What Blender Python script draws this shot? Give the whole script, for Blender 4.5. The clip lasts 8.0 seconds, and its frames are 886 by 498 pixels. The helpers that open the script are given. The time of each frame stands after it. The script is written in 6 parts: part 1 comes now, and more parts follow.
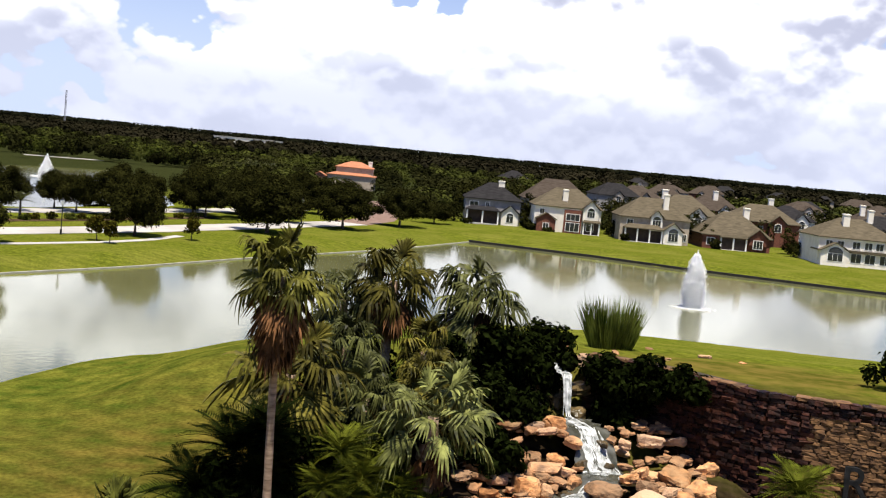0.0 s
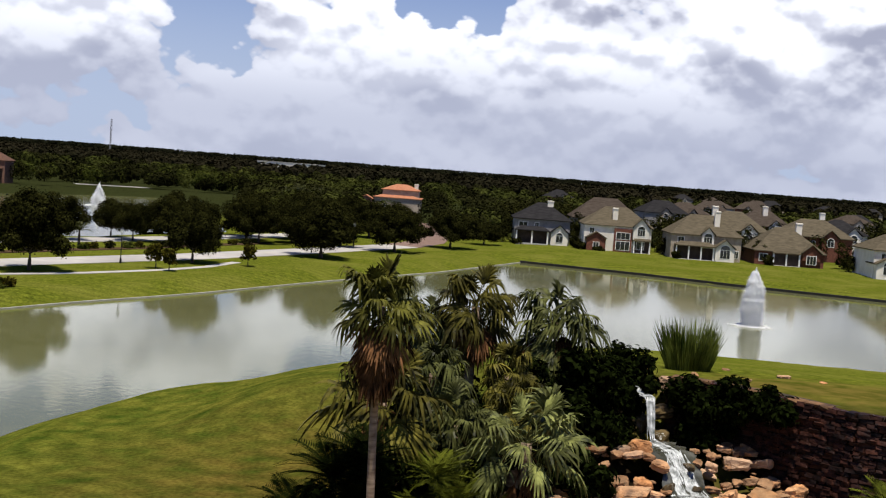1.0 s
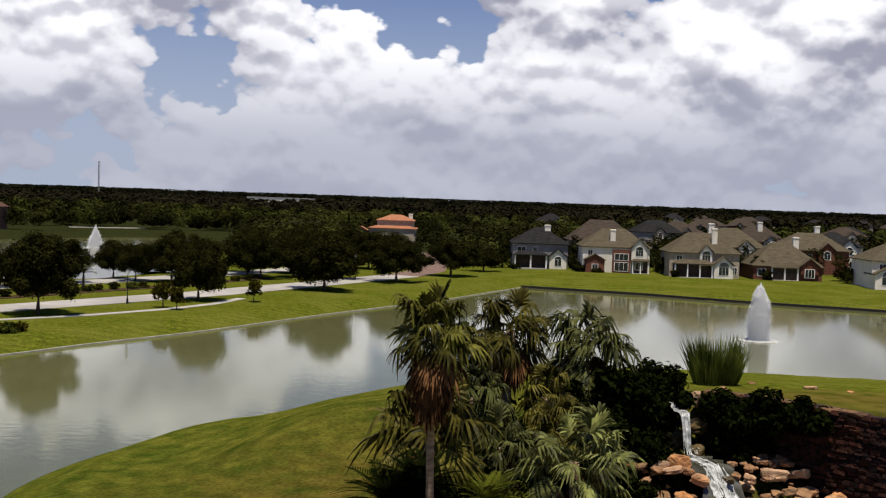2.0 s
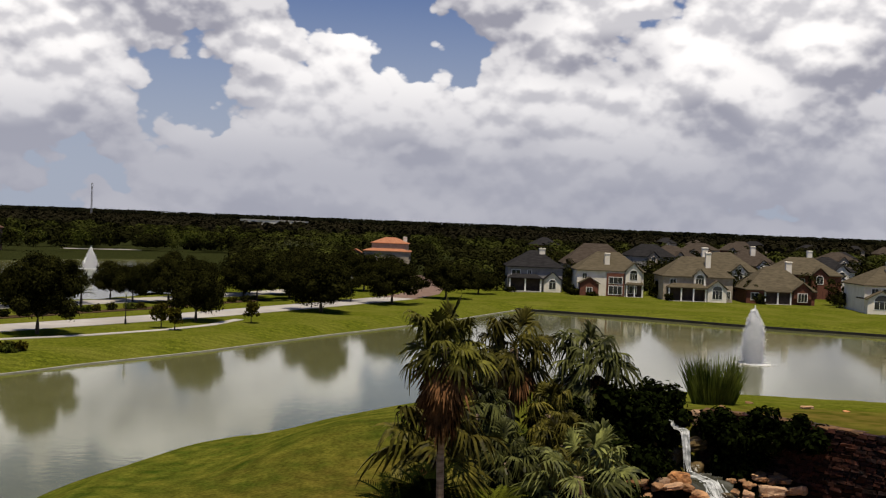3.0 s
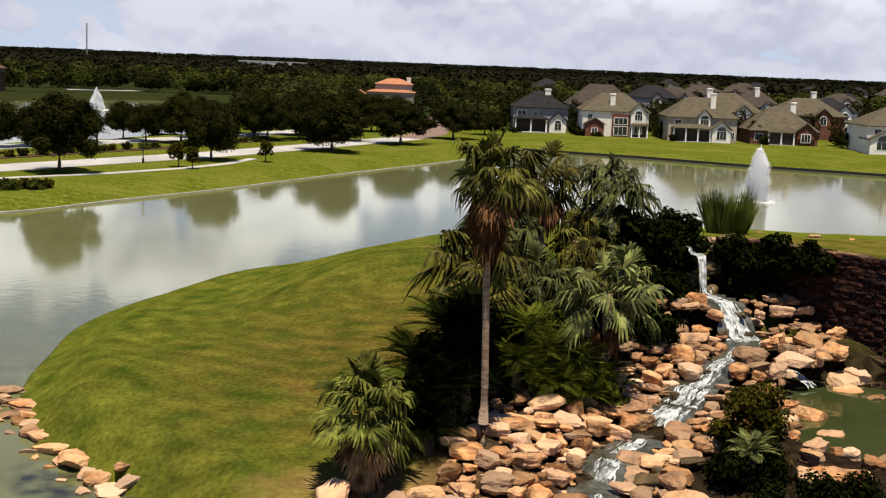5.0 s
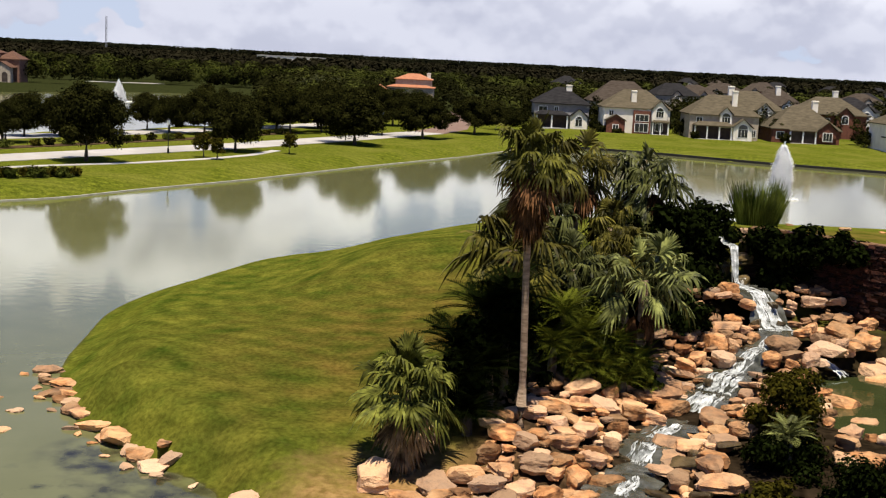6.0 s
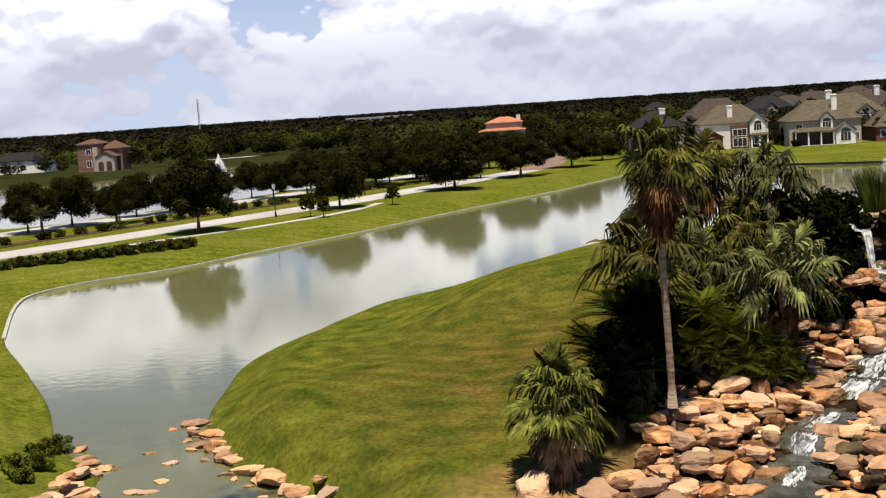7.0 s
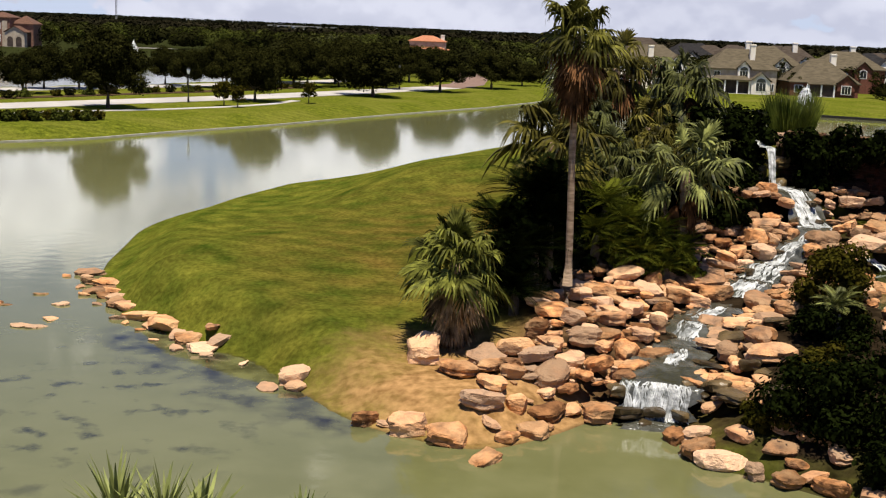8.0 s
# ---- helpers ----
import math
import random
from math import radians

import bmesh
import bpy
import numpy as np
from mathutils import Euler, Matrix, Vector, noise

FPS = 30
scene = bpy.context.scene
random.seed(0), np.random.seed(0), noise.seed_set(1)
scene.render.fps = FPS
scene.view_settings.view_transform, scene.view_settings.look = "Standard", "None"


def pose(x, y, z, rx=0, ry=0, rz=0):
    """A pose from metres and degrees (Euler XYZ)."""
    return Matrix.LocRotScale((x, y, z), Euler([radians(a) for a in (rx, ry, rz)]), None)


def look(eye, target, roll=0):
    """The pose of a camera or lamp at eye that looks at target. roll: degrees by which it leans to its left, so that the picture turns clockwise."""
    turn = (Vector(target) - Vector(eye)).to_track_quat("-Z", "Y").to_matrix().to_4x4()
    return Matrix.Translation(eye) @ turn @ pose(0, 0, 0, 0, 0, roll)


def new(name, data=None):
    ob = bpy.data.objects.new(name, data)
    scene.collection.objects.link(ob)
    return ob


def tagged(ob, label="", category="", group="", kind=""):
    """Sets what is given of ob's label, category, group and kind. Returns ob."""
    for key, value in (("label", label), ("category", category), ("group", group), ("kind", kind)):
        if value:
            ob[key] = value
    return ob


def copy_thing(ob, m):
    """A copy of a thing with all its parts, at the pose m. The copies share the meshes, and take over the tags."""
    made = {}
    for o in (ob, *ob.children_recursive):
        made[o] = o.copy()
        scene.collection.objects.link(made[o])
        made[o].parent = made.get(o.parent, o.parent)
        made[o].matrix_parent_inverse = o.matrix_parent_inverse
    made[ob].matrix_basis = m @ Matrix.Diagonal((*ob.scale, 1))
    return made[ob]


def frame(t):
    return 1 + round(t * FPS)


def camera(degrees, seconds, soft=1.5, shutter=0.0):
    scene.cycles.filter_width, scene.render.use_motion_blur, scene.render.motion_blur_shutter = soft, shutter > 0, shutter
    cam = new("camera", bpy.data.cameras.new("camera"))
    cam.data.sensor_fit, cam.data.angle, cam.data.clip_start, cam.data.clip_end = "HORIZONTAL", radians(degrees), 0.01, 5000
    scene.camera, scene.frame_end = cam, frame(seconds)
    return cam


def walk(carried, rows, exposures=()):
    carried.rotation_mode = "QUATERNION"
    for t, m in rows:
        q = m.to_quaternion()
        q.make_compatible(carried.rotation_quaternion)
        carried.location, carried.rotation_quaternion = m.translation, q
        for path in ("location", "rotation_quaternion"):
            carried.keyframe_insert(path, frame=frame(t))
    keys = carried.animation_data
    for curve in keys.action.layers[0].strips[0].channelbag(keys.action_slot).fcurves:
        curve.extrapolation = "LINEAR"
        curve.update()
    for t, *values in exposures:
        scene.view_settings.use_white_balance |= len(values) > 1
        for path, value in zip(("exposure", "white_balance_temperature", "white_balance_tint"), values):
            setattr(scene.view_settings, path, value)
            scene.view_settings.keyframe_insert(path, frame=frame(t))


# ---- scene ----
cam = camera(41.0, 8.0, soft=1.2)
PATH = [
    (0, (4.132, 1.886, 17.196), (4.177, 3.879, 17.035), 5.5),
    (0.3, (3.322, 1.608, 17.279), (3.354, 3.603, 17.139), 4.83),
    (0.5, (3.1, 1.542, 17.248), (3.113, 3.537, 17.109), 4.6),
    (1, (2.326, 1.6, 17.322), (2.297, 3.596, 17.189), 4.3),
    (1.5, (1.422, 1.24, 17.295), (1.387, 3.234, 17.154), 3.7),
    (1.7, (0.974, 1.109, 17.192), (0.95, 3.106, 17.078), 2.1),
    (2.8, (-0.147, -0.322, 17.102), (-0.149, 1.677, 17.045), 2.24),
    (3, (-0.181, -0.486, 17.011), (-0.186, 1.513, 16.967), 2.3),
    (3.5, (-0.589, -1.904, 16.901), (-0.577, 0.079, 16.641), 2.8),
    (4, (-1.1, -2.759, 16.801), (-1.098, -0.777, 16.537), 2.2),
    (4.5, (-1.453, -3.361, 16.668), (-1.463, -1.384, 16.365), 2.0),
    (4.7, (-1.63, -3.777, 16.722), (-1.619, -1.801, 16.414), 2.4),
    (5.8, (-2.728, -4.302, 16.369), (-2.750, -2.326, 16.063), 2.43),
    (6, (-2.888, -4.663, 16.228), (-2.906, -2.688, 15.914), 2.9),
    (6.5, (-3.469, -4.783, 15.824), (-3.509, -2.818, 15.452), 1.8),
    (6.8, (-3.816, -4.848, 15.529), (-3.961, -2.871, 15.264), -0.27),
    (7, (-4.045, -4.922, 15.004), (-4.235, -2.945, 14.771), -3.84),
    (7.2, (-3.890, -4.880, 14.626), (-4.077, -2.906, 14.366), -4.28),
    (7.4, (-3.989, -5.376, 14.025), (-4.142, -3.413, 13.674), -5.14),
    (7.5, (-4.016, -5.187, 14.283), (-4.162, -3.225, 13.925), -5.82),
    (7.6, (-3.966, -5.192, 13.903), (-4.091, -3.217, 13.615), -8.1),
    (7.8, (-4.154, -5.545, 12.828), (-4.245, -3.572, 12.518), -3.45),
    (8, (-4.056, -5.454, 12.68), (-4.091, -3.487, 12.319), 2.43),
]
EXPOSURES = [(0, 0.86, 6400, 10), (0.5, 0.42, 6250, 10), (1.0, 0.31, 6250, 10), (2.8, -0.12, 6800, 10), (3.0, -0.1, 6850, 10), (3.5, 0.18, 7100, 5), (4.0, 0.38, 7100, 5), (4.5, 0.5, 6700, 7), (8.0, 0.61, 6600, 10)]
walk(cam, [(t, look(eye, target, roll)) for t, eye, target, roll in PATH], EXPOSURES)

# world and sun
SUN_TO = Vector((0.03, -0.27, 0.96)).normalized()
sun_data = bpy.data.lights.new("sun", "SUN")
sun_data.energy, sun_data.angle, sun_data.color = 5.0, radians(0.5), (1.0, 0.925, 0.80)
sun = new("sun", sun_data)
sun.rotation_mode = "QUATERNION"
sun.rotation_quaternion = SUN_TO.to_track_quat("Z", "Y")
sun.location = SUN_TO * 300

world = bpy.data.worlds.new("sky")
scene.world = world
world.use_nodes = True


def build_sky(nt):
    n, l = nt.nodes, nt.links
    n.clear()

    def add(kind):
        return n.new(kind)

    def blend():
        node = n.new("ShaderNodeMix")
        node.data_type = "RGBA"
        return node

    def val(op, a, b=None, c=None, clamp=False):
        node = add("ShaderNodeMath")
        node.operation, node.use_clamp = op, clamp
        for i, v in enumerate((a, b, c)):
            if v is None:
                continue
            if isinstance(v, (int, float)):
                node.inputs[i].default_value = v
            else:
                l.new(v, node.inputs[i])
        return node.outputs[0]

    def ramp(fac, a, b):
        node = add("ShaderNodeMapRange")
        node.interpolation_type = "SMOOTHSTEP"
        l.new(fac, node.inputs[0])
        node.inputs[1].default_value, node.inputs[2].default_value = a, b
        return node.outputs[0]

    sky = add("ShaderNodeTexSky")
    sky.sky_type = "NISHITA"
    sky.sun_disc, sky.sun_elevation, sky.sun_rotation = False, math.asin(SUN_TO.z), math.atan2(SUN_TO.x, SUN_TO.y)
    sky.air_density, sky.dust_density, sky.ozone_density = 1.0, 0.15, 1.5
    co = add("ShaderNodeTexCoord")
    sep = add("ShaderNodeSeparateXYZ")
    l.new(co.outputs["Generated"], sep.inputs[0])
    x, y, z = sep.outputs
    up = val("MAXIMUM", z, 0.0)
    # heaped clouds: a wide pattern for the banks, round cells within cells for the puffs
    def place(lift, squash, shift=(0.0, 0.0)):
        comb = add("ShaderNodeCombineXYZ")
        l.new(val("ADD", x, shift[0]), comb.inputs[0])
        l.new(val("ADD", y, shift[1]), comb.inputs[1])
        l.new(val("MULTIPLY_ADD", up, squash, lift * squash), comb.inputs[2])
        return comb.outputs[0]

    def bank(lift, scale, squash, shift, detail=2.0):
        node = add("ShaderNodeTexNoise")
        l.new(place(lift, squash, shift), node.inputs["Vector"])
        node.inputs["Scale"].default_value, node.inputs["Detail"].default_value, node.inputs["Roughness"].default_value = scale, detail, 0.5
        return node.outputs["Fac"]

    def puffs(lift, scale, squash):
        node = add("ShaderNodeTexVoronoi")
        node.feature, node.normalize = "SMOOTH_F1", True
        l.new(place(lift, squash, (0.4, 0.1)), node.inputs["Vector"])
        for key, value in (("Scale", scale), ("Smoothness", 0.15), ("Detail", 2.6), ("Roughness", 0.5), ("Lacunarity", 2.3)):
            node.inputs[key].default_value = value
        return node.outputs["Distance"]

    def heap(lift):
        wide = val("MULTIPLY_ADD", bank(lift, 7.0, 1.5, (0.57, 0.13), 3.0), 1.1, 0.065)
        return val("SUBTRACT", wide, val("MULTIPLY", puffs(lift, 17.0, 1.4), 0.82))

    # fewer clouds overhead, past whose sides one looks up; thinned to lower fill light
    thin = val("MULTIPLY", ramp(up, 0.15, 0.27), 0.36)
    low_bank = val("MULTIPLY_ADD", ramp(up, 0.07, 0.15), -0.03, 0.03)
    thin = val("SUBTRACT", thin, low_bank)
    here, above = val("SUBTRACT", heap(0.0), thin), val("SUBTRACT", heap(0.010), thin)
    cover = ramp(here, 0.232, 0.268)
    # tops are bright where the cloud thins out above, bases grey
    shade = ramp(val("SUBTRACT", here, above), -0.10, 0.07)
    base = ramp(val("SUBTRACT", bank(0.0, 7.0, 1.5, (0.57, 0.13), 1.0), bank(0.04, 7.0, 1.5, (0.57, 0.13), 1.0)), -0.10, 0.05)
    shade = val("MULTIPLY_ADD", shade, 0.6, val("MULTIPLY", base, 0.4))
    tone = blend()
    l.new(shade, tone.inputs["Factor"])
    tone.inputs[6].default_value, tone.inputs[7].default_value = (6.1, 6.3, 7.9, 1), (20.0, 20.0, 20.7, 1)
    tint = blend()
    tint.blend_type = "MULTIPLY"
    tint.inputs["Factor"].default_value = 1.0
    tint.inputs[7].default_value = (0.46, 0.68, 1.22, 1)
    l.new(sky.outputs[0], tint.inputs[6])

    def hazed(colour, far, top, amount):
        node = blend()
        l.new(val("MULTIPLY", val("SUBTRACT", 1.0, ramp(up, top[0], top[1])), amount), node.inputs["Factor"])
        l.new(colour, node.inputs[6])
        node.inputs[7].default_value = (*far, 1)
        return node.outputs[2]

    # haze pales the blue far up and veils the lowest clouds in grey
    mix = blend()
    l.new(cover, mix.inputs["Factor"])
    l.new(hazed(tint.outputs[2], (7.2, 8.2, 10.5), (0.02, 0.26), 0.92), mix.inputs[6])
    l.new(hazed(tone.outputs[2], (6.9, 7.3, 9.1), (0.03, 0.15), 0.86), mix.inputs[7])
    back = add("ShaderNodeBackground")
    back.inputs["Strength"].default_value = 0.055
    l.new(mix.outputs[2], back.inputs["Color"])
    out = add("ShaderNodeOutputWorld")
    l.new(back.outputs[0], out.inputs[0])


build_sky(world.node_tree)


# materials
def material(name, dark, light, scale=4.0, rough=0.8, bump=0.2, bump_scale=None, island=0.0, third=None, third_scale=0.3,
             per_object=0.0, translucent=0.0, metal=0.0, stretch=(1, 1, 1), detail=6.0, specular=0.3, bump_distance=0.05, swap=None):
    m = bpy.data.materials.new(name)
    m.use_nodes = True
    n, l = m.node_tree.nodes, m.node_tree.links
    bsdf = n["Principled BSDF"]
    bsdf.inputs["Roughness"].default_value = rough
    bsdf.inputs["Metallic"].default_value = metal
    bsdf.inputs["Specular IOR Level"].default_value = specular
    geo = n.new("ShaderNodeNewGeometry")
    stretch_node = n.new("ShaderNodeMapping")
    stretch_node.inputs["Scale"].default_value = stretch
    l.new(geo.outputs["Position"], stretch_node.inputs["Vector"])
    fine = n.new("ShaderNodeTexNoise")
    fine.inputs["Scale"].default_value, fine.inputs["Detail"].default_value = scale, detail
    l.new(stretch_node.outputs[0], fine.inputs["Vector"])
    spread = n.new("ShaderNodeMapRange")
    spread.inputs[1].default_value, spread.inputs[2].default_value = 0.3, 0.7
    l.new(fine.outputs["Fac"], spread.inputs[0])
    mix = n.new("ShaderNodeMix")
    mix.data_type = "RGBA"
    mix.inputs[6].default_value, mix.inputs[7].default_value = (*dark, 1), (*light, 1)
    l.new(spread.outputs[0], mix.inputs["Factor"])
    colour = mix.outputs[2]
    if third:
        coarse = n.new("ShaderNodeTexNoise")
        coarse.inputs["Scale"].default_value, coarse.inputs["Detail"].default_value = third_scale, 4.0
        l.new(stretch_node.outputs[0], coarse.inputs["Vector"])
        wide = n.new("ShaderNodeMapRange")
        wide.inputs[1].default_value, wide.inputs[2].default_value = 0.42, 0.68
        l.new(coarse.outputs["Fac"], wide.inputs[0])
        over = n.new("ShaderNodeMix")
        over.data_type = "RGBA"
        over.inputs[7].default_value = (*third, 1)
        l.new(wide.outputs[0], over.inputs["Factor"])
        l.new(colour, over.inputs[6])
        colour = over.outputs[2]
    if swap:
        which = n.new("ShaderNodeMapRange")
        which.inputs[1].default_value, which.inputs[2].default_value, which.inputs[4].default_value = 0.35, 0.95, 0.8
        far = n.new("ShaderNodeMath")
        far.operation, far.inputs[1].default_value = "MULTIPLY", 7.31
        part_of = n.new("ShaderNodeMath")
        part_of.operation = "FRACT"
        l.new(n.new("ShaderNodeObjectInfo").outputs["Random"], far.inputs[0])
        l.new(far.outputs[0], part_of.inputs[0])
        l.new(part_of.outputs[0], which.inputs[0])
        pale = n.new("ShaderNodeMix")
        pale.data_type = "RGBA"
        pale.inputs[7].default_value = (*swap, 1)
        l.new(which.outputs[0], pale.inputs["Factor"])
        l.new(colour, pale.inputs[6])
        colour = pale.outputs[2]
    for amount, source in ((island, ("geo", "Random Per Island")), (per_object, ("object", "Random"))):
        if not amount:
            continue
        if source[0] == "geo":
            value = geo.outputs["Random Per Island"]
        else:
            value = n.new("ShaderNodeObjectInfo").outputs["Random"]
        scaled = n.new("ShaderNodeMapRange")
        scaled.inputs[3].default_value, scaled.inputs[4].default_value = 1 - amount, 1 + amount
        l.new(value, scaled.inputs[0])
        hsv = n.new("ShaderNodeHueSaturation")
        l.new(scaled.outputs[0], hsv.inputs["Value"])
        l.new(colour, hsv.inputs["Color"])
        colour = hsv.outputs[0]
    l.new(colour, bsdf.inputs["Base Color"])
    if bump:
        grain = n.new("ShaderNodeTexNoise")
        grain.inputs["Scale"].default_value, grain.inputs["Detail"].default_value = bump_scale or scale * 2, 8.0
        l.new(stretch_node.outputs[0], grain.inputs["Vector"])
        relief = n.new("ShaderNodeBump")
        relief.inputs["Strength"].default_value, relief.inputs["Distance"].default_value = bump, bump_distance
        l.new(grain.outputs["Fac"], relief.inputs["Height"])
        l.new(relief.outputs[0], bsdf.inputs["Normal"])
    if translucent:
        thin = n.new("ShaderNodeBsdfTranslucent")
        l.new(colour, thin.inputs["Color"])
        both = n.new("ShaderNodeMixShader")
        both.inputs[0].default_value = translucent
        l.new(bsdf.outputs[0], both.inputs[1])
        l.new(thin.outputs[0], both.inputs[2])
        l.new(both.outputs[0], n["Material Output"].inputs["Surface"])
    return m


def water_material(name, dark, light, ripple, scale, rough=0.03):
    m = material(name, dark, light, scale=0.08, rough=rough, bump=0, third=light, third_scale=0.5)
    n, l = m.node_tree.nodes, m.node_tree.links
    bsdf = n["Principled BSDF"]
    bsdf.inputs["IOR"].default_value, bsdf.inputs["Specular IOR Level"].default_value = 1.33, 0.5
    geo = n.new("ShaderNodeNewGeometry")
    wave = n.new("ShaderNodeTexNoise")
    wave.inputs["Scale"].default_value, wave.inputs["Detail"].default_value = scale, 3.0
    l.new(geo.outputs["Position"], wave.inputs["Vector"])
    relief = n.new("ShaderNodeBump")
    relief.inputs["Strength"].default_value, relief.inputs["Distance"].default_value = ripple, 0.05
    l.new(wave.outputs["Fac"], relief.inputs["Height"])
    l.new(relief.outputs[0], bsdf.inputs["Normal"])
    return m


def shallows(m, centre, size, dark, cover=(0.56, 0.72)):
    """Weed and silt patches under the water of the shallows."""
    n, l = m.node_tree.nodes, m.node_tree.links
    bsdf = n["Principled BSDF"]
    base = bsdf.inputs["Base Color"].links[0].from_socket
    geo = n.new("ShaderNodeNewGeometry")
    shift = n.new("ShaderNodeMapping")
    shift.vector_type = "TEXTURE"
    shift.inputs["Location"].default_value, shift.inputs["Scale"].default_value = (*centre, 0), (*size, 1)
    l.new(geo.outputs["Position"], shift.inputs["Vector"])
    span = n.new("ShaderNodeVectorMath")
    span.operation = "LENGTH"
    l.new(shift.outputs[0], span.inputs[0])
    near = n.new("ShaderNodeMapRange")
    near.inputs[1].default_value, near.inputs[2].default_value = 1.0, 0.5
    l.new(span.outputs["Value"], near.inputs[0])
    weed = n.new("ShaderNodeTexNoise")
    weed.inputs["Scale"].default_value, weed.inputs["Detail"].default_value = 0.8, 9.0
    l.new(geo.outputs["Position"], weed.inputs["Vector"])
    spots = n.new("ShaderNodeMapRange")
    spots.inputs[1].default_value, spots.inputs[2].default_value = cover
    l.new(weed.outputs["Fac"], spots.inputs[0])
    fac = n.new("ShaderNodeMath")
    fac.operation = "MULTIPLY"
    l.new(near.outputs[0], fac.inputs[0])
    l.new(spots.outputs[0], fac.inputs[1])
    over = n.new("ShaderNodeMix")
    over.data_type = "RGBA"
    over.inputs[7].default_value = (*dark, 1)
    l.new(fac.outputs[0], over.inputs["Factor"])
    l.new(base, over.inputs[6])
    l.new(over.outputs[2], bsdf.inputs["Base Color"])


GRASS = material("lawn_grass", (0.045, 0.057, 0.006), (0.114, 0.126, 0.013), scale=1.6, rough=0.9, bump=0.6, bump_scale=9, third=(0.110, 0.113, 0.017), third_scale=0.13, specular=0.0)
ROCK = material("sandstone", (0.062, 0.025, 0.011), (0.54, 0.25, 0.098), scale=2.3, rough=0.85, bump=1.0, bump_scale=4.0, per_object=0.5, third=(0.45, 0.27, 0.135), third_scale=0.8, stretch=(1, 1, 1.6), bump_distance=0.13, swap=(0.46, 0.31, 0.20), detail=9, specular=0.1)
WET_ROCK = material("wet_sandstone", (0.022, 0.017, 0.007), (0.125, 0.085, 0.038), scale=1.5, rough=0.3, bump=0.6, bump_scale=4, per_object=0.4, bump_distance=0.1)
# near black: shade on the wall's face is mixed into the wet stone's colour
DARK_STONE = material("wet_ledgestone_with_shade", (0.0015, 0.0007, 0.0005), (0.034, 0.0115, 0.0065), scale=2.8, rough=0.6, bump=0.6, bump_scale=9, per_object=0.75, island=0.75, specular=0.15)
TAN_STONE = material("tan_limestone", (0.055, 0.026, 0.011), (0.17, 0.088, 0.034), scale=2.5, rough=0.85, bump=0.4, bump_scale=8, per_object=0.45)
MULCH = material("brown_mulch", (0.03, 0.02, 0.012), (0.10, 0.065, 0.036), scale=2.5, rough=0.95, bump=0.6, bump_scale=7, specular=0.0)
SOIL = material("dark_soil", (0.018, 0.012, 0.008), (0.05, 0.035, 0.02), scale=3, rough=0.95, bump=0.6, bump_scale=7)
POND = water_material("pond_water", (0.098, 0.100, 0.037), (0.130, 0.130, 0.056), 0.09, 1.3, 0.07)
shallows(POND, (-17, 31.5), (9, 9), (0.018, 0.019, 0.010))
for centre, size in (((-16.4, 40.4), (3.0, 3.0)), ((-13.6, 37.6), (3.4, 2.8)), ((-10.9, 34.4), (3.2, 2.6)), ((-8.2, 31.6), (2.4, 1.8))):
    shallows(POND, centre, size, (0.026, 0.024, 0.013), (0.38, 0.66))
POOL_WATER = water_material("pool_water", (0.016, 0.022, 0.007), (0.036, 0.043, 0.014), 0.15, 2.0, 0.05)
STREAM = material("stream_water", (0.018, 0.018, 0.009), (0.13, 0.13, 0.115), scale=1.8, rough=0.10, bump=0.9, bump_scale=5, third=(0.035, 0.033, 0.015), third_scale=0.6, specular=0.5, detail=10)
FOAM = material("white_water", (0.10, 0.11, 0.10), (0.60, 0.61, 0.60), scale=3.2, rough=0.3, bump=0.9, bump_scale=7, island=0.4, detail=9)
SPRAY = material("fountain_spray", (0.86, 0.87, 0.87), (0.95, 0.95, 0.95), scale=2, rough=1.0, bump=0, translucent=0.5, specular=0.0)
# low dark ends of the oak and woodland tones stand for shaded crown gaps
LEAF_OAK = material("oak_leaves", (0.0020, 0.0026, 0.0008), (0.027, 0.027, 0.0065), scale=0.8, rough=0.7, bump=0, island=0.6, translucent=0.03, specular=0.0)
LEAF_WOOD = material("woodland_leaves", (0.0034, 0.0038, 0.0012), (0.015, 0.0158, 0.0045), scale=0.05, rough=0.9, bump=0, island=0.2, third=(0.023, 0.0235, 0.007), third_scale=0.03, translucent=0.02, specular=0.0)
LEAF_BRIGHT = material("pale_woodland_leaves", (0.018, 0.022, 0.005), (0.060, 0.066, 0.014), scale=0.06, rough=0.9, bump=0, island=0.2, translucent=0.03, specular=0.0)
LEAF_WILLOW = material("willow_leaves", (0.022, 0.028, 0.005), (0.066, 0.076, 0.013), scale=0.08, rough=0.9, bump=0, island=0.2, translucent=0.08, specular=0.0)
# far leaf tones are darkened: cloud shadow on the distant land is in them
LEAF_SKYLINE = material("skyline_leaves_cloud_shade", (0.0035, 0.0042, 0.0024), (0.012, 0.0125, 0.006), scale=0.03, rough=0.9, bump=0, island=0.12, specular=0.0)
LEAF_FAR = material("distant_leaves_cloud_shade", (0.008, 0.0076, 0.004), (0.016, 0.015, 0.007), scale=0.01, rough=0.9, bump=0, island=0.08, third=(0.026, 0.022, 0.012), third_scale=0.006, specular=0.0)
LEAF_SHRUB = material("shrub_leaves", (0.004, 0.006, 0.001), (0.120, 0.134, 0.015), scale=1.6, rough=0.5, bump=0, island=0.8, translucent=0.08, specular=0.0)
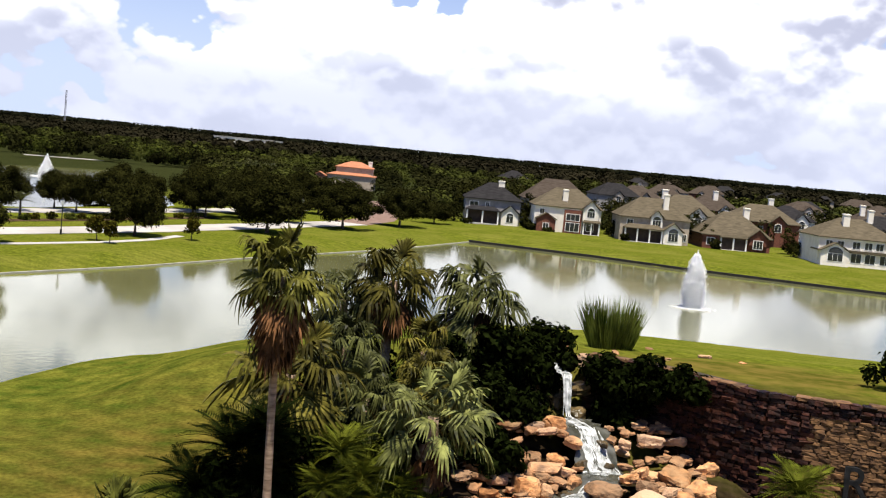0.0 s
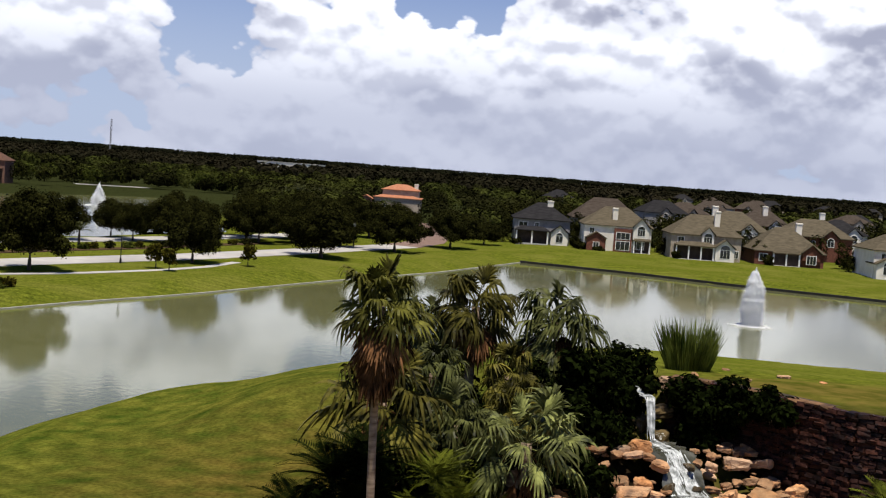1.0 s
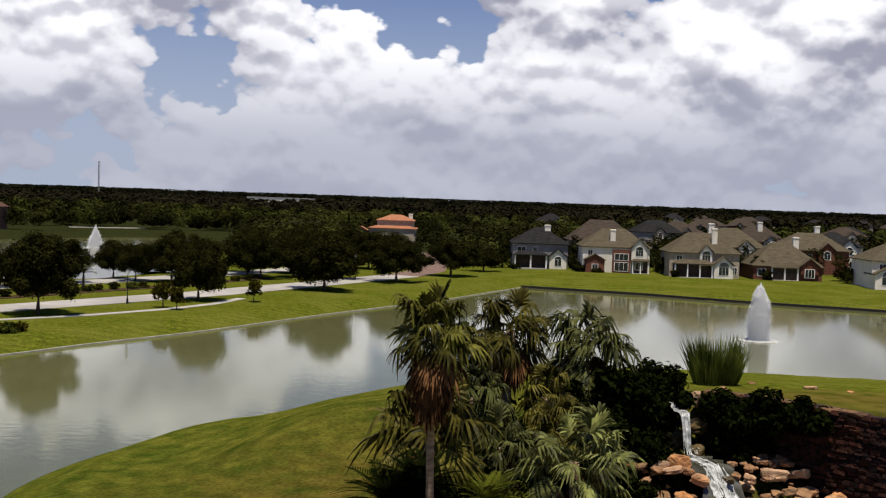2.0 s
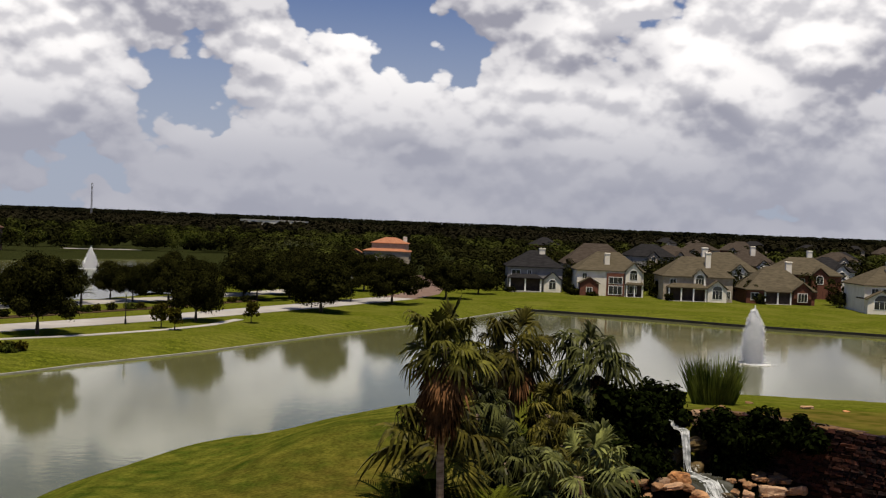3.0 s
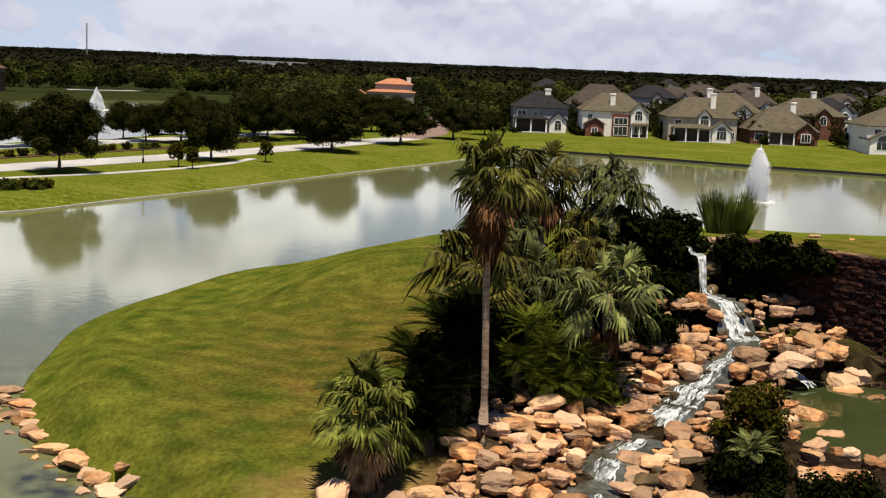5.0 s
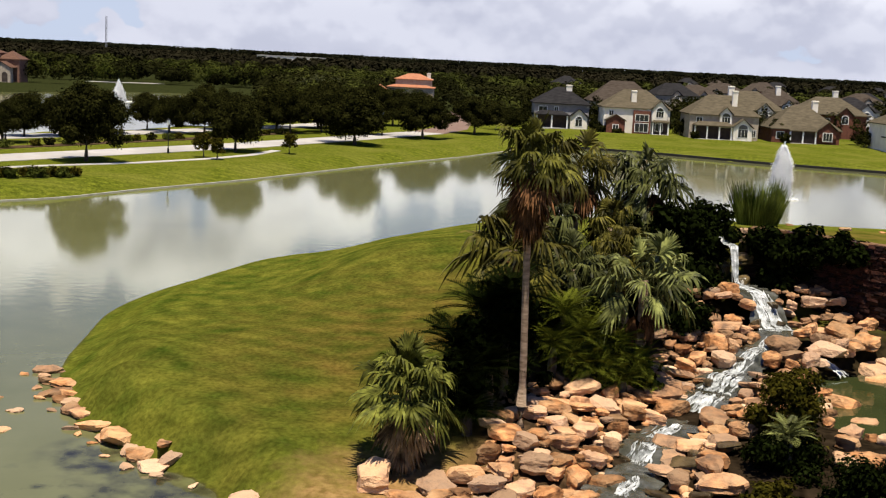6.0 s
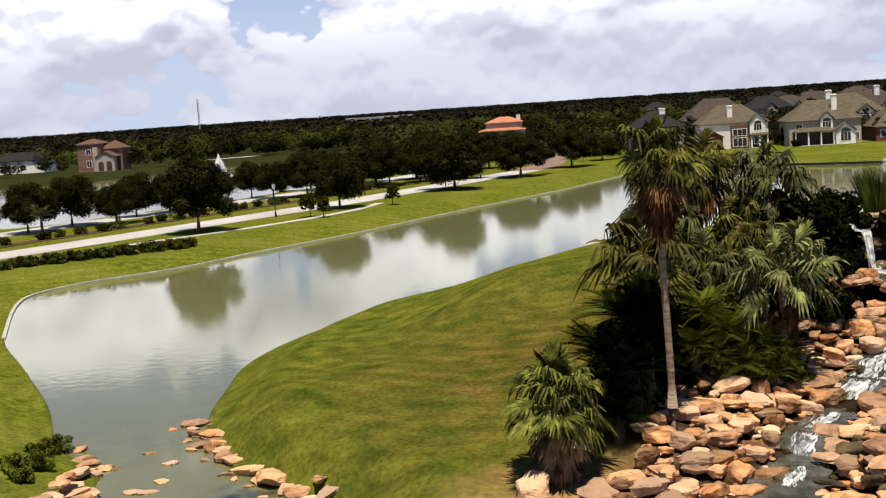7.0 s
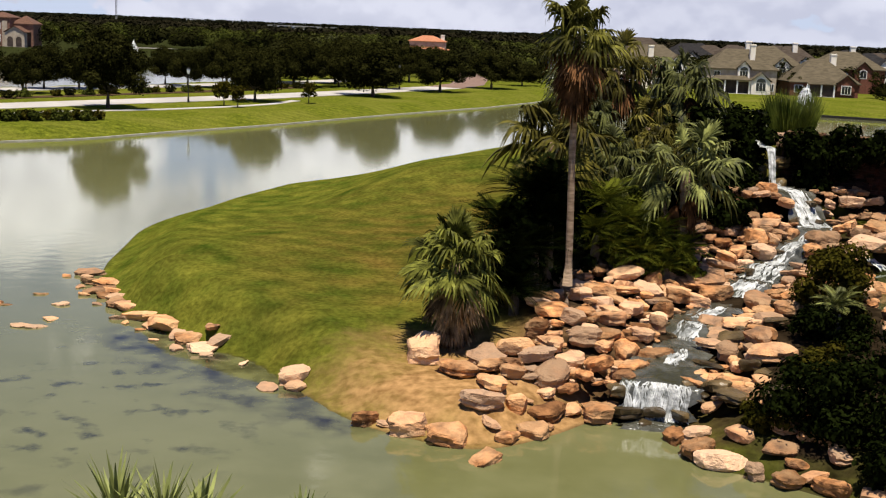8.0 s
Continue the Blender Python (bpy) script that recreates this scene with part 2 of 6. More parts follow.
# leaf colour taken near black: the shade under and between plants is in it
LEAF_SHADED = material("shade_toned_shrub_leaves", (0.0006, 0.0011, 0.0003), (0.0095, 0.0135, 0.0028), scale=2.2, rough=0.6, bump=0, island=0.85, translucent=0.03, specular=0.0)
LEAF_RUST = material("rusty_shrub_leaves", (0.008, 0.010, 0.0015), (0.055, 0.045, 0.006), scale=1.5, rough=0.5, bump=0, island=0.5, translucent=0.15, specular=0.0)
FROND = material("fan_frond_green", (0.003, 0.004, 0.0008), (0.125, 0.118, 0.020), scale=2.8, rough=0.5, bump=0, island=0.7, per_object=0.55, translucent=0.10, specular=0.05)
FROND_SILVER = material("fan_frond_silver_green", (0.005, 0.008, 0.002), (0.195, 0.205, 0.060), scale=2.4, rough=0.5, bump=0, island=0.7, per_object=0.6, translucent=0.08, specular=0.08)
FROND_LOW = material("fan_frond_warm_green", (0.005, 0.007, 0.0012), (0.140, 0.144, 0.026), scale=2.6, rough=0.5, bump=0, island=0.7, per_object=0.6, translucent=0.08, specular=0.04)
FROND_DARK = material("fan_frond_dark", (0.003, 0.0045, 0.001), (0.088, 0.092, 0.026), scale=2.2, rough=0.45, bump=0, island=0.65, per_object=0.5, translucent=0.06, specular=0.08)
FROND_OLIVE = material("fan_frond_olive", (0.003, 0.004, 0.0008), (0.110, 0.094, 0.016), scale=2.2, rough=0.5, bump=0, island=0.7, per_object=0.65, translucent=0.08, specular=0.06)
FROND_DEAD = material("dead_frond", (0.006, 0.0032, 0.0016), (0.125, 0.060, 0.026), scale=2.0, rough=0.85, bump=0, island=0.85, per_object=0.85, specular=0.0)
FROND_STRAW = material("straw_coloured_dead_frond", (0.04, 0.026, 0.012), (0.44, 0.30, 0.15), scale=2.0, rough=0.85, bump=0, island=0.8, per_object=0.8, specular=0.0)
YUCCA = material("yucca_blades", (0.05, 0.066, 0.012), (0.24, 0.26, 0.085), scale=1.5, rough=0.5, bump=0, island=0.4, per_object=0.35, translucent=0.15, specular=0.1)
REED = material("reed_blades", (0.035, 0.055, 0.008), (0.145, 0.165, 0.030), scale=0.9, rough=0.5, bump=0, island=0.5, translucent=0.2, specular=0.05)
BARK = material("palm_bark", (0.12, 0.080, 0.050), (0.32, 0.235, 0.165), scale=2.2, rough=0.9, bump=0.7, bump_scale=7, stretch=(1, 1, 4), specular=0.1)
BARK_OAK = material("oak_bark", (0.04, 0.03, 0.022), (0.10, 0.08, 0.06), scale=3, rough=0.9, bump=0.6, bump_scale=8)
CONCRETE = material("pale_concrete", (0.3438, 0.3163, 0.2819), (0.44, 0.4125, 0.3712), scale=0.5, rough=0.85, bump=0.15, bump_scale=8, third=(0.3025, 0.2819, 0.2544), third_scale=0.08)
KERB_STONE = material("pond_edge_stone", (0.261, 0.2436, 0.1914), (0.4176, 0.4002, 0.3306), scale=0.8, rough=0.85, bump=0.3, bump_scale=5)
BLACK_EDGE = material("dark_timber_edge", (0.008, 0.008, 0.007), (0.02, 0.018, 0.015), scale=0.8, rough=0.8, bump=0.3)
PAVER = material("brick_pavers", (0.132, 0.078, 0.054), (0.216, 0.144, 0.108), scale=1.2, rough=0.85, bump=0.2)
STUCCO = material("cream_stucco", (0.66, 0.60, 0.50), (0.80, 0.75, 0.66), scale=0.6, rough=0.9, bump=0.1, bump_scale=10)
STUCCO_TAN = material("tan_stone_wall", (0.288, 0.232, 0.168), (0.416, 0.352, 0.272), scale=1.5, rough=0.9, bump=0.2, bump_scale=6)
BRICK = material("red_brick", (0.09, 0.0315, 0.0198), (0.18, 0.0675, 0.0405), scale=2.5, rough=0.9, bump=0.2, bump_scale=8)
GREY_WALL = material("grey_siding", (0.20, 0.19, 0.18), (0.30, 0.28, 0.26), scale=1.0, rough=0.85, bump=0.1)
ROOF_TAN = material("tan_shingles", (0.066, 0.055, 0.036), (0.112, 0.092, 0.062), scale=1.6, rough=0.95, specular=0.0, bump=0.4, bump_scale=5, stretch=(0.5, 0.5, 3))
ROOF_GREY = material("grey_shingles", (0.01499, 0.01433, 0.01499), (0.03165, 0.02999, 0.02999), scale=1.6, rough=0.95, specular=0.0, bump=0.4, bump_scale=5, stretch=(0.5, 0.5, 3))
ROOF_BROWN = material("brown_shingles", (0.04144, 0.03169, 0.02438), (0.07312, 0.0585, 0.04631), scale=1.6, rough=0.95, specular=0.0, bump=0.4, bump_scale=5, stretch=(0.5, 0.5, 3))
ROOF_ORANGE = material("terracotta_tiles", (0.27, 0.0975, 0.045), (0.4125, 0.18, 0.09), scale=1.5, rough=0.85, bump=0.5, bump_scale=5)
VILLA_WALL = material("rosy_villa_stone", (0.13, 0.065, 0.045), (0.22, 0.12, 0.08), scale=1.2, rough=0.9, bump=0.2, bump_scale=6)
ROOF_CLAY = material("weathered_clay_tiles", (0.0715, 0.0338, 0.0195), (0.1235, 0.06175, 0.0377), scale=1.5, rough=0.9, bump=0.5, bump_scale=5)
GLASS = material("dark_window_glass", (0.012, 0.014, 0.016), (0.03, 0.033, 0.036), scale=0.4, rough=0.08, bump=0, specular=0.6)
TRIM = material("white_trim", (0.72, 0.70, 0.66), (0.82, 0.80, 0.76), scale=1, rough=0.7, bump=0)
# dark colour of flat panels that stand for shade in patios and porches
SHADE = material("opening_shade_panel", (0.03, 0.022, 0.018), (0.07, 0.05, 0.04), scale=1, rough=0.9, bump=0)
IRON = material("black_iron", (0.008, 0.008, 0.008), (0.02, 0.02, 0.02), scale=4, rough=0.6, bump=0.1, specular=0.1)
STEEL = material("grey_steel", (0.16, 0.16, 0.17), (0.26, 0.26, 0.27), scale=0.2, rough=0.6, bump=0)
LAMP_GLASS = material("frosted_lamp_glass", (0.7, 0.7, 0.68), (0.82, 0.82, 0.8), scale=4, rough=0.3, bump=0)


# mesh helpers
def mesh_from(name, verts, faces, mat, smooth=False):
    me = bpy.data.meshes.new(name)
    me.from_pydata([tuple(map(float, v)) for v in verts], [], [tuple(map(int, f)) for f in faces])
    me.materials.append(mat)
    if smooth:
        me.shade_smooth()
    me.update()
    return me


def mesh_of(name, bm, mat, smooth=False):
    me = bpy.data.meshes.new(name)
    bm.to_mesh(me)
    bm.free()
    me.materials.append(mat)
    if smooth:
        me.shade_smooth()
    return me


def part(name, data, mat, parent, label=""):
    me = mesh_of(name, data, mat) if isinstance(data, bmesh.types.BMesh) else data
    ob = new(name, me)
    ob.parent = parent
    return tagged(ob, label)


def thing(name, at, label, category, group="", kind="", rz=0.0):
    ob = new(name)
    ob.matrix_world = pose(*at, 0, 0, rz)
    return tagged(ob, label, category, group, kind)


def box(bm, lo, hi, bevel=0.0):
    m = Matrix.Translation([(a + b) / 2 for a, b in zip(lo, hi)]) @ Matrix.Diagonal([b - a for a, b in zip(lo, hi)] + [1])
    made = bmesh.ops.create_cube(bm, size=1, matrix=m)
    if bevel:
        edges = {e for v in made["verts"] for e in v.link_edges}
        bmesh.ops.bevel(bm, geom=list(edges), offset=bevel, segments=1, affect="EDGES")
    return bm


def tube(points, radii, sides=8):
    """Vertices and faces of a tapering tube through points."""
    verts, faces = [], []
    pts = [Vector(p) for p in points]
    for i, p in enumerate(pts):
        way = (pts[min(i + 1, len(pts) - 1)] - pts[max(i - 1, 0)]).normalized()
        turn = way.to_track_quat("Z", "Y")
        for k in range(sides):
            a = 2 * math.pi * k / sides
            verts.append(p + turn @ Vector((radii[i] * math.cos(a), radii[i] * math.sin(a), 0)))
    for i in range(len(pts) - 1):
        for k in range(sides):
            a, b = i * sides + k, i * sides + (k + 1) % sides
            faces.append((a, b, b + sides, a + sides))
    faces.append(tuple(range(sides))[::-1])
    faces.append(tuple(range((len(pts) - 1) * sides, len(pts) * sides)))
    return verts, faces


def join(pieces):
    verts, faces = [], []
    for v, f in pieces:
        k = len(verts)
        verts += list(v)
        faces += [tuple(i + k for i in face) for face in f]
    return verts, faces


# the plan: shorelines, heights
POND_LINE = [(-54, 104), (-51, 111), (-44.4, 118), (-38.7, 129), (-28.9, 146), (-17, 171), (-1, 201), (14.5, 238), (38, 228.5), (53, 219),
             (79, 208), (150, 182), (150, 90), (52, 115), (38, 119), (29, 121.5), (19, 122), (9, 117), (1.7, 111), (-4, 103), (-10, 95), (-15.2, 88.4),
             (-19.8, 80.5), (-22.5, 73.5), (-23.7, 66.5), (-23.2, 60), (-22.3, 53), (-20, 46.7), (-17.3, 43), (-14.5, 39.8), (-12.1, 38.2), (-10, 35.2),
             (-7.5, 31.7), (-5, 30), (-3, 29.6), (-0.9, 31.2), (0.9, 33), (3.3, 32.7), (3.3, 30.1), (4.2, 28.7), (6, 27.4), (12, 22)]
POND_LINE += [(13, 14), (2, 11.5), (-11, 11), (-19, 18), (-22, 32.6), (-23.2, 35), (-24, 40), (-24.8, 44.8), (-28.5, 49), (-33, 58), (-39.5, 69), (-46, 80), (-52.5, 96)]


def rounded(line, closed=True, longest=26.0, k=4):
    """The same line with its corners rounded, passing through every point; long straight runs stay straight."""
    out, n_p = [], len(line)
    for i in range(n_p if closed else n_p - 1):
        p = [line[(i + q) % n_p] if closed else line[max(0, min(n_p - 1, i + q))] for q in (-1, 0, 1, 2)]
        if math.dist(p[1], p[2]) > longest:
            out.append(p[1])
            continue
        for step in range(k):
            f = step / k
            out.append(tuple(0.5 * (2 * b + (c - a) * f + (2 * a - 5 * b + 4 * c - d) * f * f + (3 * b - a - 3 * c + d) * f ** 3) for a, b, c, d in zip(*p)))
    return out if closed else out + [line[-1]]


LAKE_LINE = [(-99, 176), (-86, 177), (-74, 199), (-64, 216), (-51, 242), (-49, 262), (-60, 300), (-82, 380), (-90, 422), (-110, 415), (-123, 399), (-141, 357), (-150, 346),
             (-169, 337), (-240, 320), (-240, 186)]
WALL_LINE = [(12.9, 59.0), (14.6, 58.2), (16.6, 56.6), (18.2, 54.6), (20.0, 52.9), (22.2, 52.0), (24.6, 51.6), (28.5, 51.3), (34, 51.2)]
WALL_TOP = 8.1
POOL = (17.2, 44.6, 4.4, 5.6, 2.4)


SHORE = rounded(POND_LINE)


def shore_distance(x, y, line):
    """Signed distance to a closed line: positive on land."""
    best = np.full(x.shape, 1e9)
    inside = np.zeros(x.shape, bool)
    for (ax, ay), (bx, by) in zip(line, line[1:] + line[:1]):
        dx, dy = bx - ax, by - ay
        t = np.clip(((x - ax) * dx + (y - ay) * dy) / (dx * dx + dy * dy), 0, 1)
        best = np.minimum(best, np.hypot(x - ax - t * dx, y - ay - t * dy))
        cross = (ay > y) != (by > y)
        with np.errstate(divide="ignore", invalid="ignore"):
            inside ^= cross & (x < (bx - ax) * (y - ay) / (by - ay + 1e-12) + ax)
    return np.where(inside, -best, best)


def smooth(a, b, v):
    t = np.clip((v - a) / (b - a), 0, 1)
    return t * t * (3 - 2 * t)


# knolls of the garden: place, height, reach
KNOLLS = [(-2, 74, 5.0, 7), (-9.5, 79, 2.75, 5), (-5.5, 79, 4.2, 4), (-14.5, 76, 1.35, 5), (-18, 69, 1.2, 5), (-16, 60, 1.6, 6), (-9, 54, 2.6, 7), (-7, 44, 1.7, 5), (0, 40, 2.3, 3), (-4.5, 36, 0.9, 3), (2.5, 43, 2.6, 3),
          (0, 50, 4.0, 4), (4, 55, 5.2, 4), (8, 59, 6.6, 4), (8, 67, 7.6, 5), (2.4, 34, 0.4, 2.5), (4.8, 40, 1.2, 2.5), (8.2, 45, 2.1, 3), (10.6, 52, 3.6, 3),
          (12, 56.5, 4.6, 2.5), (14.4, 52.6, 3.0, 2.5), (17, 47, 2.6, 3), (17, 53.5, 4.2, 2), (9.5, 38, 2.3, 3), (7, 31, 0.8, 3), (14, 42, 2.7, 4), (24, 46, 2.6, 5),
          (-5, 92, 1.5, 6), (3, 98, 1.3, 6), (-13, 85, 0.9, 5), (8, 92, 3.4, 7), (10, 108, 1.6, 6), (4, 80, 5.2, 6), (-6, 64, 3.4, 6)]


def ground_height(x, y):
    x, y = np.asarray(x, float), np.asarray(y, float)
    d = shore_distance(x, y, SHORE)
    d2 = shore_distance(x, y, LAKE_LINE)
    total, weight = np.zeros(x.shape), np.full(x.shape, 1e-9)
    for kx, ky, kz, reach in KNOLLS:
        w = np.exp(-((x - kx) ** 2 + (y - ky) ** 2) / (2 * (reach * 0.75) ** 2)) + 1e-7 / (1 + (x - kx) ** 2 + (y - ky) ** 2)
        total += w * kz
        weight += w
    garden = total / weight
    terrace = WALL_TOP * (1 - smooth(52, 128, y) * 0.9) * (1 - 0.5 * smooth(40, 110, x)) - 0.05
    wx, wy = zip(*WALL_LINE)
    front = np.interp(x, wx, wy) + 0.75
    behind = np.where(x >= wx[0], (y > front).astype(float), smooth(58.6, 63, y) * smooth(7, 12.8, x))
    inner = garden * (1 - behind) + terrace * behind
    bowl = np.hypot((x - POOL[0]) / POOL[2], (y - POOL[1]) / POOL[3])
    inner = np.where(bowl < 1.25, np.minimum(inner, POOL[4] - 0.5 + 0.6 * smooth(0.75, 1.2, bowl)), inner)
    plain = 1.2 + 0.5 * smooth(235, 262, y) * smooth(5, 30, x)
    near = smooth(26, 18, y)
    own = (x > -25) & (y > 16) & (y < 126) & (x < 160)
    land = np.where(own, inner * (1 - near) + 1.0 * near, plain)
    reach = np.where(own, 4.2, 5.0)
    reach = np.where(own & (y < 47), 2.6, reach)
    z = land * smooth(-0.35, reach, d) * smooth(-0.5, 5, d2)
    z = np.where(d < 0, np.maximum(-1.4, d * 0.14 - 0.35 * np.maximum(-d - 1.2, 0)), np.maximum(z * smooth(0.0, 0.9, d), np.minimum(d, 1.0) * 0.14))
    return np.where(d2 < 0, np.maximum(-1.4, d2 * 0.3), z)


def height(x, y):
    return float(ground_height(np.array([x]), np.array([y]))[0])

# ground: one sheet to the horizon
def spaced(stops):
    out = []
    for a, b, step in stops:
        k = max(1, round((b - a) / step))
        out += [a + (b - a) * i / k for i in range(k)]
    return np.array(out + [stops[-1][1]])


GX = spaced([(-3500, -900, 520), (-900, -260, 80), (-260, -60, 6), (-60, -30, 0.8), (-30, 28, 0.55), (28, 60, 2), (60, 160, 6), (160, 900, 90), (900, 3500, 520)])
GY = spaced([(-600, -60, 90), (-60, 8, 6), (8, 26, 1.2), (26, 66, 0.5), (66, 126, 1.2), (126, 290, 2.5), (290, 480, 10), (480, 1200, 80), (1200, 4200, 500)])
gx, gy = np.meshgrid(GX, GY)
gz = ground_height(gx.ravel(), gy.ravel()).reshape(gx.shape)
gz = gz + np.where(gz > 0.15, 0.04 * np.sin(gx * 0.9) * np.sin(gy * 0.7 + gx * 0.3), 0)
cols, rows_n = len(GX), len(GY)
ground_verts = np.stack([gx.ravel(), gy.ravel(), gz.ravel()], 1)
quads = [(r * cols + c, r * cols + c + 1, (r + 1) * cols + c + 1, (r + 1) * cols + c) for r in range(rows_n - 1) for c in range(cols - 1)]
ground_mesh = mesh_from("ground", ground_verts, quads, GRASS, True)


def ground_paint():
    """Lawn with straw at the garden's front edge and bare soil under the planting and the stones, blackened for the
    shade in their gaps.
    """
    m = GRASS
    n, l = m.node_tree.nodes, m.node_tree.links
    bsdf = n["Principled BSDF"]
    lawn = bsdf.inputs["Base Color"].links[0].from_socket
    geo = n.new("ShaderNodeNewGeometry")
    wobble = n.new("ShaderNodeTexNoise")
    wobble.inputs["Scale"].default_value, wobble.inputs["Detail"].default_value = 0.55, 5.0
    l.new(geo.outputs["Position"], wobble.inputs["Vector"])

    def patch(centre, size, colour_a, colour_b, under, soft=0.25, jag=0.7, grain_scale=2.2):
        shift = n.new("ShaderNodeVectorMath")
        shift.operation = "SUBTRACT"
        shift.inputs[1].default_value = (*centre, 0)
        l.new(geo.outputs["Position"], shift.inputs[0])
        shrink = n.new("ShaderNodeVectorMath")
        shrink.operation = "MULTIPLY"
        shrink.inputs[1].default_value = (1 / size[0], 1 / size[1], 0)
        l.new(shift.outputs[0], shrink.inputs[0])
        span = n.new("ShaderNodeVectorMath")
        span.operation = "LENGTH"
        l.new(shrink.outputs[0], span.inputs[0])
        push = n.new("ShaderNodeMath")
        push.operation, push.inputs[1].default_value = "MULTIPLY_ADD", jag
        l.new(wobble.outputs["Fac"], push.inputs[0])
        l.new(span.outputs["Value"], push.inputs[2])
        edge = n.new("ShaderNodeMapRange")
        edge.inputs[1].default_value, edge.inputs[2].default_value = 1 + jag / 2 + soft, 1 + jag / 2 - soft
        l.new(push.outputs[0], edge.inputs[0])
        grain = n.new("ShaderNodeTexNoise")
        grain.inputs["Scale"].default_value, grain.inputs["Detail"].default_value = grain_scale, 9.0
        l.new(geo.outputs["Position"], grain.inputs["Vector"])
        strong = n.new("ShaderNodeMapRange")
        strong.inputs[1].default_value, strong.inputs[2].default_value = 0.33, 0.67
        l.new(grain.outputs["Fac"], strong.inputs[0])
        tint = n.new("ShaderNodeMix")
        tint.data_type = "RGBA"
        tint.inputs[6].default_value, tint.inputs[7].default_value = (*colour_a, 1), (*colour_b, 1)
        l.new(strong.outputs[0], tint.inputs["Factor"])
        over = n.new("ShaderNodeMix")
        over.data_type = "RGBA"
        l.new(edge.outputs[0], over.inputs["Factor"])
        l.new(under, over.inputs[6])
        l.new(tint.outputs[2], over.inputs[7])
        return over.outputs[2]

    mound = patch((-9, 60), (15, 34), (0.036, 0.054, 0.006), (0.104, 0.100, 0.014), lawn, soft=0.5, jag=0.9, grain_scale=0.55)
    mound = patch((-5, 52), (8, 13), (0.028, 0.040, 0.005), (0.106, 0.074, 0.015), mound, soft=0.8, jag=1.6, grain_scale=0.42)
    # arcs left by the mower
    centre = n.new("ShaderNodeVectorMath")
    centre.operation = "SUBTRACT"
    centre.inputs[1].default_value = (-4, 66, 0)
    l.new(geo.outputs["Position"], centre.inputs[0])
    arcs = n.new("ShaderNodeTexWave")
    arcs.wave_type, arcs.rings_direction = "RINGS", "Z"
    arcs.inputs["Scale"].default_value, arcs.inputs["Distortion"].default_value = 0.20, 7.0
    arcs.inputs["Detail"].default_value, arcs.inputs["Detail Scale"].default_value = 4.0, 0.9
    l.new(centre.outputs[0], arcs.inputs["Vector"])
    level = n.new("ShaderNodeMapRange")
    level.inputs[3].default_value, level.inputs[4].default_value = 0.89, 1.095
    l.new(arcs.outputs["Fac"], level.inputs[0])
    mown = n.new("ShaderNodeHueSaturation")
    blades = n.new("ShaderNodeTexNoise")
    blades.inputs["Scale"].default_value, blades.inputs["Detail"].default_value = 4.5, 6.0
    l.new(geo.outputs["Position"], blades.inputs["Vector"])
    speckle = n.new("ShaderNodeMapRange")
    speckle.inputs[1].default_value, speckle.inputs[2].default_value = 0.32, 0.68
    speckle.inputs[3].default_value, speckle.inputs[4].default_value = 0.72, 1.32
    l.new(blades.outputs["Fac"], speckle.inputs[0])
    both = n.new("ShaderNodeMath")
    both.operation = "MULTIPLY"
    l.new(level.outputs[0], both.inputs[0])
    l.new(speckle.outputs[0], both.inputs[1])
    l.new(both.outputs[0], mown.inputs["Value"])
    l.new(mound, mown.inputs["Color"])
    straw = patch((-2.4, 33.5), (5.8, 4.8), (0.165, 0.09, 0.032), (0.36, 0.21, 0.086), mown.outputs[0], soft=0.45, jag=1.1, grain_scale=2.6)
    straw = patch((2.6, 38.6), (4.6, 5.6), (0.034, 0.020, 0.010), (0.105, 0.060, 0.030), straw, soft=0.35)
    # soil tones painted near black to carry the shade between stones and plants
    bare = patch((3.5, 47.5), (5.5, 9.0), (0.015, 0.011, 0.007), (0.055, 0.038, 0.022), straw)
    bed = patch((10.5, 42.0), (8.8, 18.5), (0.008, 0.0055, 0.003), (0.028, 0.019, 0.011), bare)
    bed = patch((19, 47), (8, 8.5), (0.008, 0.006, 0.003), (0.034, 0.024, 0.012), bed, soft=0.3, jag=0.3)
    bed = patch((22, 60), (9, 5), (0.046, 0.052, 0.006), (0.135, 0.100, 0.022), bed, soft=0.6, jag=1.6, grain_scale=0.7)
    shore = patch((-120, 450), (95, 62), (0.014, 0.019, 0.004), (0.034, 0.040, 0.008), bed, soft=0.3, jag=0.3, grain_scale=0.3)
    woods = patch((0, 1500), (4000, 1190), (0.012, 0.015, 0.005), (0.032, 0.036, 0.011), shore, soft=0.02, jag=0.02)
    # wet mud along the waterline
    level_of = n.new("ShaderNodeSeparateXYZ")
    l.new(geo.outputs["Position"], level_of.inputs[0])
    low = n.new("ShaderNodeMapRange")
    low.inputs[1].default_value, low.inputs[2].default_value = 0.03, -0.02
    l.new(level_of.outputs[2], low.inputs[0])
    mud = n.new("ShaderNodeMix")
    mud.data_type = "RGBA"
    mud.inputs[7].default_value = (0.040, 0.034, 0.016, 1)
    l.new(low.outputs[0], mud.inputs["Factor"])
    l.new(woods, mud.inputs[6])
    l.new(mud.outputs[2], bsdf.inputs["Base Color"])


ground_paint()
tagged(new("ground", ground_mesh), "mown green lawn with dry straw patches sloping to the pond", "lawn", kind="structure")


def sheet(name, lo, hi, z, mat, label):
    me = mesh_from(name, [(lo[0], lo[1], z), (hi[0], lo[1], z), (hi[0], hi[1], z), (lo[0], hi[1], z)], [(0, 1, 2, 3)], mat)
    return tagged(new(name, me), label, "water", kind="structure")


